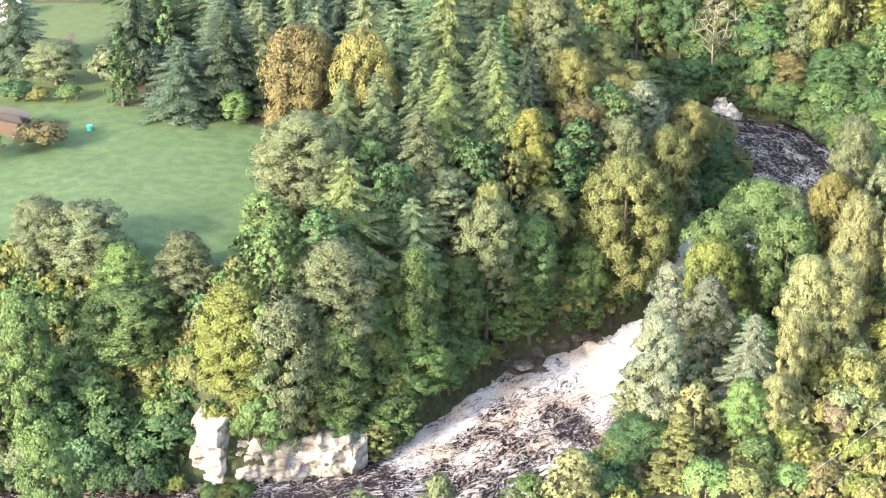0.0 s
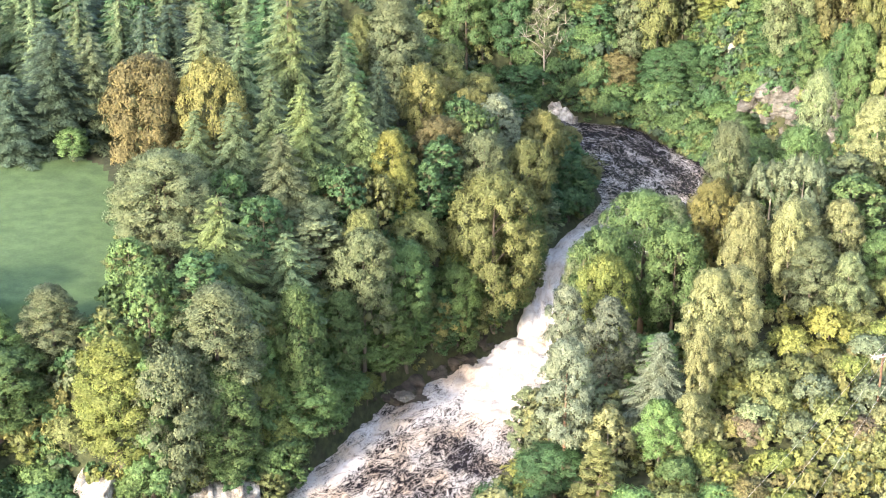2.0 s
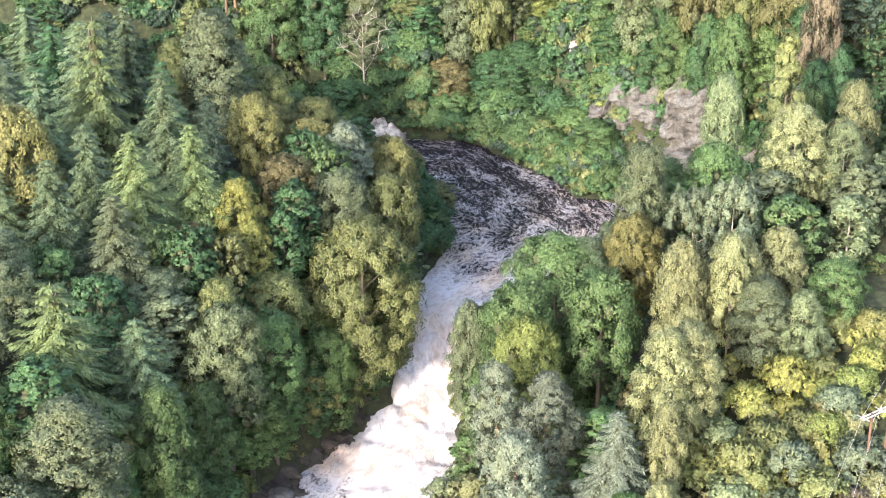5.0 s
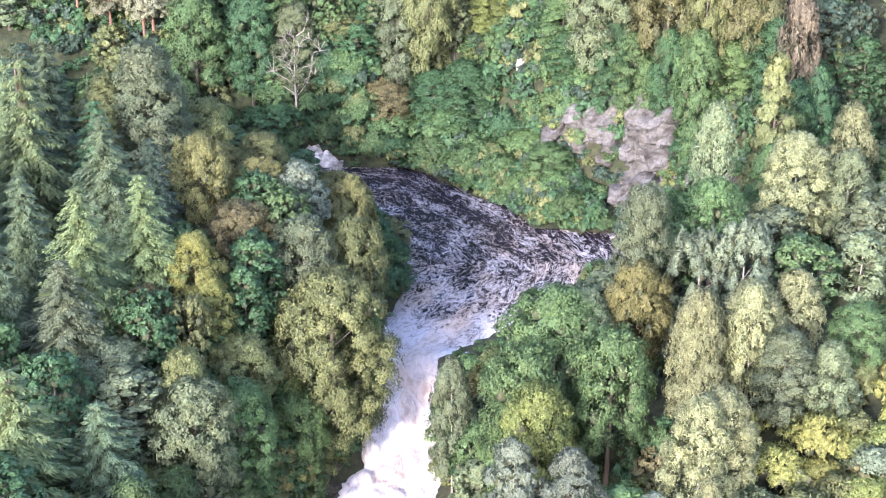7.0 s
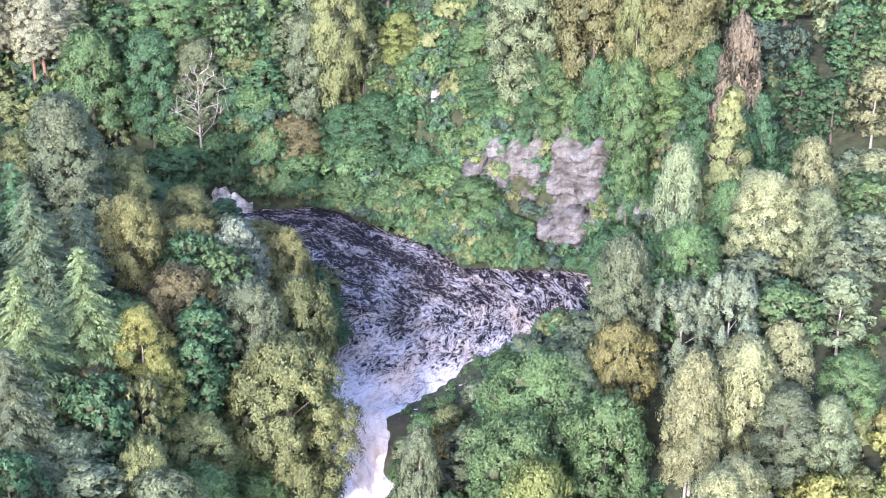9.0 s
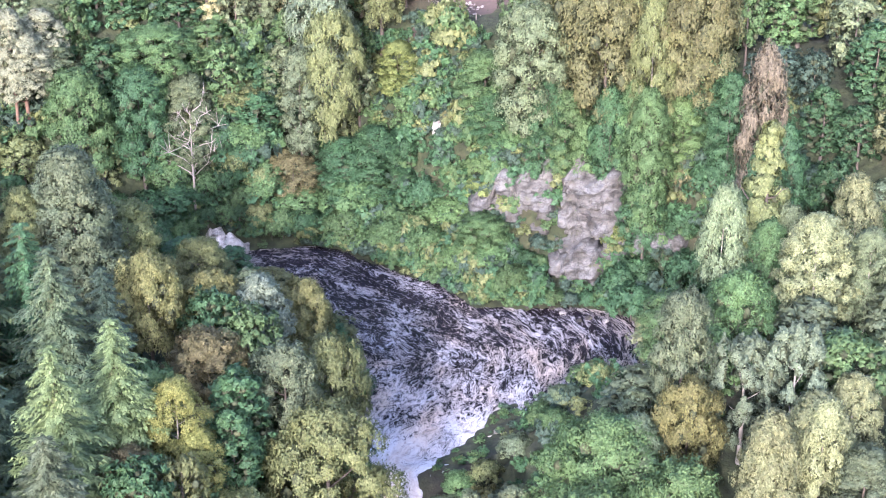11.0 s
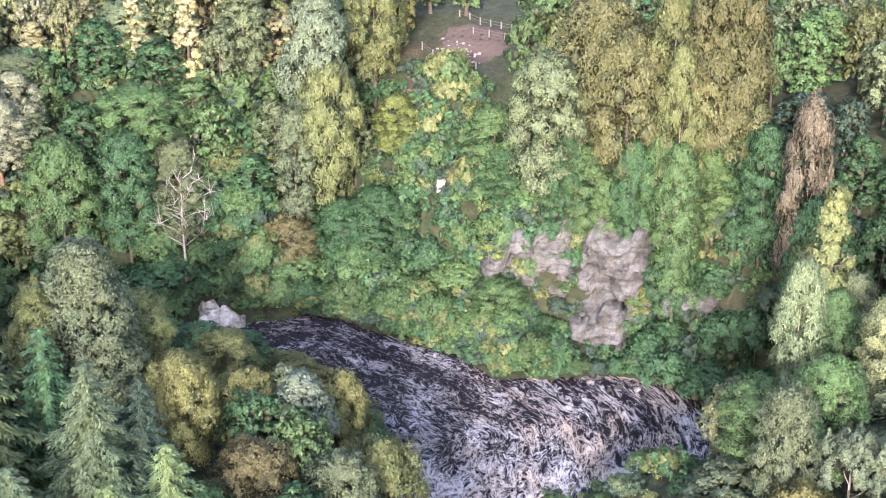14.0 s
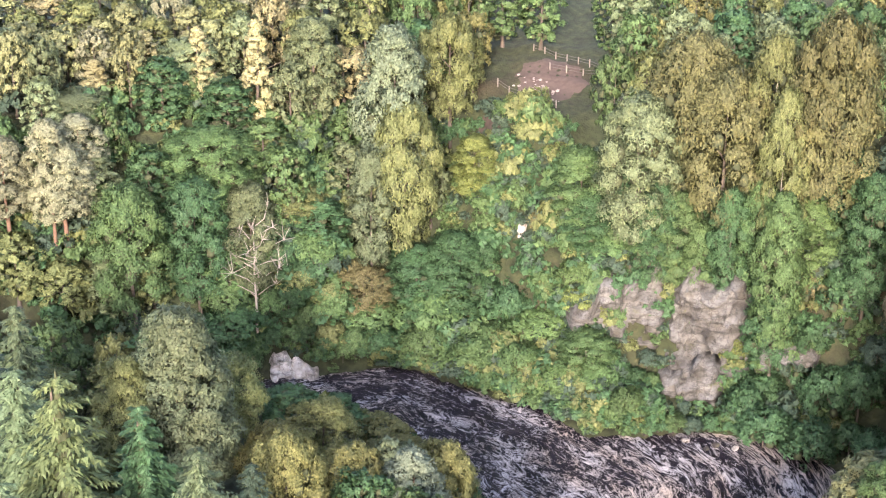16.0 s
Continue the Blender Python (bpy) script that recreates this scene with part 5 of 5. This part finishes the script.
def undergrowth():
    """Shrubs, bramble and bracken over the banks: too many to count, one mass a colour."""
    rng = np.random.default_rng(11)
    forms = []
    for _ in range(4):
        me = crown_mesh("form", 1.0, 1.3, rng, 1.0, 5, 0.55, 5, 2, 0.42, "bun", foot=0.0)
        v = np.empty(len(me.vertices) * 3, np.float32)
        me.vertices.foreach_get("co", v)
        f = np.empty(len(me.polygons) * 3, np.int32)
        me.loops.foreach_get("vertex_index", f)
        forms.append((v.reshape(-1, 3), f.reshape(-1, 3)))
        bpy.data.meshes.remove(me)
    n = 3300
    x, y = np.r_[rng.uniform(-132, 62, n), rng.uniform(-40, 62, 1300), rng.uniform(-16, 34, 400), rng.uniform(-135, -62, 900), rng.uniform(4, 42, 700), rng.uniform(-14, 62, 1700)], np.r_[rng.uniform(-166, 42, n), rng.uniform(-60, 30, 1300), rng.uniform(-190, -140, 400), rng.uniform(-150, -112, 900), rng.uniform(-58, -4, 700), rng.uniform(-68, 14, 1700)]
    open_ground = [(38, -34), (6, -6), (-10, 6), (34, -30), (54, -54), (-42, -98), (-38, -94), (-26, -86), (-58, -118), (-46, -102), (-22, 14), (2, 2), (2, -2), (-6, -150), (50, -50), (-2, 2),
                   (10, 2), (38, -42), (-34, -82), (-14, 10), (10, -6), (34, -114), (50, -54), (-10, 22), (66, -54), (54, -58), (-18, 10), (2, -134), (30, -18), (-2, -70), (26, -2), (10, -66), (6, -122), (-2, -122), (-86, -134), (-54, -114), (-18, -150)]
    extra = np.repeat(np.array(open_ground, float), 6, 0) + rng.uniform(-2.3, 2.3, (6 * len(open_ground), 2))
    x, y = np.r_[x, extra[:, 0]], np.r_[y, extra[:, 1]]
    d, side, _ = river(x, y)
    near = (d > 0.6) & (d < np.where(side > 0, np.where(y < -126, 70, 26), np.where(x < -84, 40, 12))) & ~in_field(x, y) & (np.hypot(x - 48, y - 2) > 7.0) & (np.hypot(x + 1, y + 2) > 4)
    near &= ~((np.hypot(x - 35.5, y + 34.5) < 4.0) | (np.hypot(x - 38.5, y + 39) < 5.0) | (np.hypot(x - 37, y + 43) < 5.0) | (np.hypot(x - 46, y + 50) < 3))
    near &= ~((x < -90) & (y > -110))
    near[-len(extra):] = d[-len(extra):] > 0.4
    near &= np.hypot(x - 30.4, y + 13.8) > 1.5
    z = ground(x, y)
    heap = {}
    kinds_far = ["deep", "green", "blue", "deep", "olive", "blue", "deep", "green"]
    kinds_glade = ["olive", "lime", "yellow", "sage", "gold", "rust", "birch", "olive"]
    kinds_west = ["deep", "green", "olive", "grey", "deep", "green", "lime", "gold"]
    for i in np.flatnonzero(near):
        glade = side[i] > 0 and y[i] < -126
        col = (kinds_glade if glade else kinds_far if side[i] > 0 else kinds_west)[int(rng.integers(8))]
        v, f = forms[int(rng.integers(4))]
        s = rng.uniform(1.1, 2.4) * (1.3 if side[i] > 0 and y[i] > -58 and d[i] > 3 else 1.0) * (0.62 if d[i] < 2.5 and not (side[i] > 0 and y[i] > -58) else 0.9 if d[i] < 2.5 else 1.0) * (0.6 if side[i] > 0 and -92 < y[i] < -60 and x[i] > -6 and d[i] < 12 else 1.0)
        s *= 0.6 if i >= n + 3300 else 1.0
        a = rng.uniform(0, 6.28)
        w = v * [s, s, s * rng.uniform(0.8, 1.3)]
        w = np.stack([w[:, 0] * math.cos(a) - w[:, 1] * math.sin(a), w[:, 0] * math.sin(a) + w[:, 1] * math.cos(a), w[:, 2]], -1) + [x[i], y[i], z[i] - 0.3]
        heap.setdefault(col, []).append((w, f))
    for col, bits in heap.items():
        vs, fs, k = [], [], 0
        for v, f in bits:
            vs.append(v), fs.append(f + k)
            k += len(v)
        me = mesh_of("undergrowth", np.concatenate(vs), np.concatenate(fs), (LEAF[col],))
        tagged(new("undergrowth", me), f"{WORDS[col]} shrubs and bramble covering the banks", "undergrowth", kind="stuff")


undergrowth()

# ---- built things ----
def part(name, bm, mat, parent, label=""):
    me = bpy.data.meshes.new(name)
    bm.to_mesh(me)
    bm.free()
    me.materials.append(mat)
    ob = new(name, me)
    ob.parent = parent
    if label:
        tagged(ob, label)
    return ob


def beam(a, b, w, h, bevel=0.01):
    """A bevelled bar from a to b."""
    a, b = Vector(a), Vector(b)
    bm = bmesh.new()
    bmesh.ops.create_cube(bm, size=1)
    bmesh.ops.scale(bm, vec=(w, h, (b - a).length), verts=bm.verts)
    bmesh.ops.bevel(bm, geom=bm.edges[:], offset=min(bevel, w * 0.3, h * 0.3), segments=1, affect="EDGES")
    q = (b - a).to_track_quat("Z", "Y")
    bmesh.ops.transform(bm, matrix=Matrix.Translation((a + b) / 2) @ q.to_matrix().to_4x4(), verts=bm.verts)
    return bm


def pole_bm(a, b, r0, r1, sides=10):
    a, b = Vector(a), Vector(b)
    bm = bmesh.new()
    bmesh.ops.create_cone(bm, cap_ends=True, segments=sides, radius1=r0, radius2=r1, depth=(b - a).length)
    bmesh.ops.transform(bm, matrix=Matrix.Translation((a + b) / 2) @ (b - a).to_track_quat("Z", "Y").to_matrix().to_4x4(), verts=bm.verts)
    return bm


WOOD_PALE = plain("weathered pale timber", (0.15, 0.135, 0.115), (0.27, 0.25, 0.22), 6.0, 0.8, 0.2, 0.01)
WOOD_GREY = plain("grey weathered timber", (0.06, 0.055, 0.05), (0.12, 0.11, 0.10), 6.0, 0.85, 0.2, 0.01)
WOOD_DARK = plain("creosoted timber", (0.07, 0.042, 0.03), (0.13, 0.08, 0.055), 5.0, 0.8, 0.2, 0.01)
METAL = plain("galvanised steel", (0.30, 0.30, 0.31), (0.45, 0.45, 0.46), 8.0, 0.45, 0.1, 0.005)
WIRE = plain("bare aluminium wire", (0.55, 0.55, 0.56), (0.7, 0.7, 0.7), 4.0, 0.5, 0.05, 0.002)
SLATE = plain("grey slate roof", (0.018, 0.021, 0.027), (0.034, 0.038, 0.046), 3.0, 0.9, 0.3, 0.02)
BRICKISH = plain("brown boarded wall", (0.028, 0.020, 0.017), (0.055, 0.038, 0.030), 4.0, 0.85, 0.3, 0.02)
WHITE = plain("white painted render", (0.70, 0.69, 0.66), (0.84, 0.83, 0.80), 2.0, 0.7, 0.1, 0.01)
PLASTIC = plain("turquoise plastic", (0.02, 0.30, 0.34), (0.03, 0.42, 0.45), 3.0, 0.4, 0.05, 0.005)
EARTH = plain("trodden reddish earth and gravel", (0.055, 0.040, 0.034), (0.105, 0.082, 0.070), 1.6, 0.95, 0.5, 0.05)
RUBBLE = plain("pale broken stone", (0.20, 0.18, 0.16), (0.34, 0.32, 0.30), 2.2, 0.9, 0.6, 0.08)


def fence(x0, y0, x1, y1, n, label):
    """Upright posts and two rails, following the ground."""
    root = new("fence")
    root.location = (x0, y0, height(x0, y0))
    bpy.context.view_layer.update()
    inv = root.matrix_world.inverted()
    tops = []
    for i in range(n):
        x, y = x0 + (x1 - x0) * i / (n - 1), y0 + (y1 - y0) * i / (n - 1)
        z = height(x, y)
        bm = beam((x, y, z - 0.3), (x, y, z + 1.15), 0.16, 0.16, 0.02)
        bmesh.ops.transform(bm, matrix=inv, verts=bm.verts)
        part("post", bm, WOOD_PALE, root)
        tops.append(Vector((x, y, z)))
    for a, b in zip(tops, tops[1:]):
        for h in (0.5, 0.95):
            bm = beam(a + Vector((0, 0, h)), b + Vector((0, 0, h)), 0.10, 0.045)
            bmesh.ops.transform(bm, matrix=inv, verts=bm.verts)
            part("rail", bm, WOOD_GREY, root, "dark grey weathered rail")
    tagged(root, label, "fence", "viewpoint fences")


fence(41.6, 5.6, 44.2, -4.6, 6, "weathered post-and-rail fence along the gorge edge")
fence(52.4, 10.4, 56.3, -0.6, 7, "weathered post-and-rail fence behind the viewpoint")
fence(50.4, 4.2, 55.2, -1.6, 4, "weathered post-and-rail fence beside the path")


def patch(name, label, cx, cy, rx, ry, mat, seed, lift=0.05, category="ground"):
    """A worn patch that lies on the ground and follows it, with an uneven edge."""
    rings, seg = 9, 40
    verts = []
    for i in range(rings + 1):
        for j in range(seg):
            a = 2 * math.pi * j / seg
            k = i / rings * (1 + 0.28 * fbm((math.cos(a) * 2, math.sin(a) * 2, seed), 0.9))
            x, y = cx + rx * k * math.cos(a), cy + ry * k * math.sin(a)
            verts.append((x, y, height(x, y) + lift - (0.12 if i == rings else 0)))
    f = [(i * seg + j, i * seg + (j + 1) % seg, (i + 1) * seg + (j + 1) % seg, (i + 1) * seg + j) for i in range(rings) for j in range(seg)]
    tagged(new(name, mesh_of(name, verts, np.array(f)[:, ::-1], (mat,), True)), label, category, kind="structure")


patch("path", "trodden reddish earth at the viewpoint", 49.0, 2.0, 5.6, 5.4, EARTH, 1)
patch("path", "bare brown scree below the viewpoint", 37.0, 0.5, 3.4, 3.6, EARTH, 4)
patch("path", "brown bracken clearing by the poles", -12.0, -160.0, 4.5, 3.0, EARTH, 6)
patch("path", "brown track across the lawn", -136.0, -14.0, 0.8, 18.0, EARTH, 8)
scatter = random.Random(4)
for k in range(44):
    bx, by = 46.4 + scatter.gauss(0, 1.2), 1.4 + scatter.gauss(0, 1.7)
    r_ = scatter.uniform(0.10, 0.30)
    ob = boulder(bx, by, height(bx, by) + r_ * 0.2, r_, RUBBLE, 100 + k, "pale broken stone heaped at the viewpoint")
    tagged(ob, group="rubble heap")


def pole_pair():
    """Two timber poles with steel crossarms and insulators."""
    root = new("power_pole")
    feet = [Vector((12.4, -150.9, 0)), Vector((15.2, -149.9, 0))]
    for p in feet:
        p.z = height(p.x, p.y)
    root.location = feet[0]
    bpy.context.view_layer.update()
    inv = root.matrix_world.inverted()
    def add(name, bm, mat, label=""):
        bmesh.ops.transform(bm, matrix=inv, verts=bm.verts)
        return part(name, bm, mat, root, label)
    top = 18.0
    for p in feet:
        add("pole", pole_bm(p - Vector((0, 0, 0.6)), (p.x, p.y, top), 0.19, 0.14), WOOD_DARK, "red-brown creosoted timber pole")
    u = (feet[1] - feet[0]).to_2d().normalized()
    mid = (feet[0] + feet[1]) / 2
    side = Vector((-u.y, u.x))
    ends = []
    for s_, z in ((0.22, top - 0.15), (-0.22, top - 0.15)):
        a = Vector((mid.x - u.x * 3.2 + side.x * s_, mid.y - u.y * 3.2 + side.y * s_, z))
        b = Vector((mid.x + u.x * 3.2 + side.x * s_, mid.y + u.y * 3.2 + side.y * s_, z))
        add("crossarm", beam(a, b, 0.12, 0.16), METAL, "galvanised steel crossarm")
    for q in (-2.9, 0.0, 2.9):
        base = Vector((mid.x + u.x * q, mid.y + u.y * q, top - 0.05))
        add("insulator", pole_bm(base, base + Vector((0, 0, 0.45)), 0.11, 0.06), METAL, "white porcelain insulator")
        add("bracket", beam(base + Vector((side.x * 0.9, side.y * 0.9, 0.0)), base - Vector((side.x * 0.9, side.y * 0.9, 0.0)), 0.07, 0.07), METAL)
        ends.append(base + Vector((0, 0, 0.45)))
    for p in feet:
        foot = Vector((p.x, p.y, top - 1.5))
        add("brace", beam(foot, Vector((p.x + u.x * 0.9, p.y + u.y * 0.9, top - 0.2)), 0.06, 0.06), METAL)
    tagged(root, "twin timber power pole with galvanised crossarms above bushes", "power pole")
    for k, e in enumerate(ends):
        far = Vector((-21.0 + 3.6 * k, -187.0 - 1.6 * k, 15.5))
        on = Vector((66.0 + 2.5 * k, -104.0 - 2.5 * k, 34.0))
        for q in (far, on):
            pts = [e.lerp(q, t) - Vector((0, 0, 6.0 * t * (1 - t) * 0.55)) for t in np.linspace(0, 1, 17)]
            v, f = tube([p[:] for p in pts], np.full(17, 0.010), 5)
            tagged(new("power_line", mesh_of("power_line", v, f, (WIRE,))), "thin bare overhead wire from the timber poles", "wire", "overhead wires")


pole_pair()


def shed():
    root = new("shed")
    root.matrix_world = pose(-134.2, -60.4, height(-134, -60), 0, 0, -28)
    wall = bmesh.new()
    bmesh.ops.create_cube(wall, size=1)
    bmesh.ops.scale(wall, vec=(6.4, 3.4, 2.6), verts=wall.verts)
    bmesh.ops.translate(wall, vec=(0, 0, 1.2), verts=wall.verts)
    bmesh.ops.bevel(wall, geom=wall.edges[:], offset=0.03, segments=1, affect="EDGES")
    part("wall", wall, BRICKISH, root, "brown boarded wall")
    for s_ in (-1, 1):
        bm = beam((-3.5, s_ * 0.95, 2.98), (3.5, s_ * 0.95, 2.98), 0.10, 2.15, 0.02)
        bmesh.ops.rotate(bm, cent=(0, s_ * 0.95, 2.98), matrix=Matrix.Rotation(radians(-22 * s_), 3, "X"), verts=bm.verts)
        part("roof", bm, SLATE, root, "grey sheet roof slope")
    part("door", beam((3.22, -0.5, 0.1), (3.22, -0.5, 2.0), 0.06, 0.9), WOOD_DARK, root, "dark plank door")
    tagged(root, "brown timber shed with a grey roof by the pasture", "shed")


shed()
tub = new("water_trough")
tub.location = (-120.6, -59.2, height(-120.6, -59.2))
part("tub", pole_bm((0, 0, -0.05), (0, 0, 0.95), 0.45, 0.52, 16), PLASTIC, tub, "turquoise plastic tub")
part("rim", pole_bm((0, 0, 0.9), (0, 0, 1.0), 0.56, 0.56, 16), PLASTIC, tub)
tagged(tub, "turquoise plastic water tub at the pasture edge", "trough")


def steps():
    """The white outside steps and balustrade of the house that stands beyond the lawn."""
    root = new("house_steps")
    root.matrix_world = pose(-152.0, 5.0, height(-152, 5), 0, 0, 25)
    for k in range(6):
        part("step", beam((-1.2, 0.35 * k, 0.17 * k), (1.2, 0.35 * k, 0.17 * k), 0.17, 0.5), WHITE, root)
    for s_ in (-1.3, 1.3):
        for k in range(4):
            part("post", beam((s_, 0.6 * k, 0.25 * k), (s_, 0.6 * k, 0.25 * k + 1.1), 0.14, 0.14), WHITE, root)
        part("handrail", beam((s_, -0.1, 1.1), (s_, 2.0, 2.0), 0.14, 0.10), WHITE, root)
    part("landing", beam((-2.5, 3.2, 0.9), (2.5, 3.2, 0.9), 2.2, 0.3), WHITE, root)
    part("wall", beam((-6.0, 6.0, 1.6), (5.0, 6.0, 1.6), 3.6, 3.2), WHITE, root, "white rendered house wall")
    tagged(root, "white stone steps with balustrade beside the lawn", "steps")


steps()
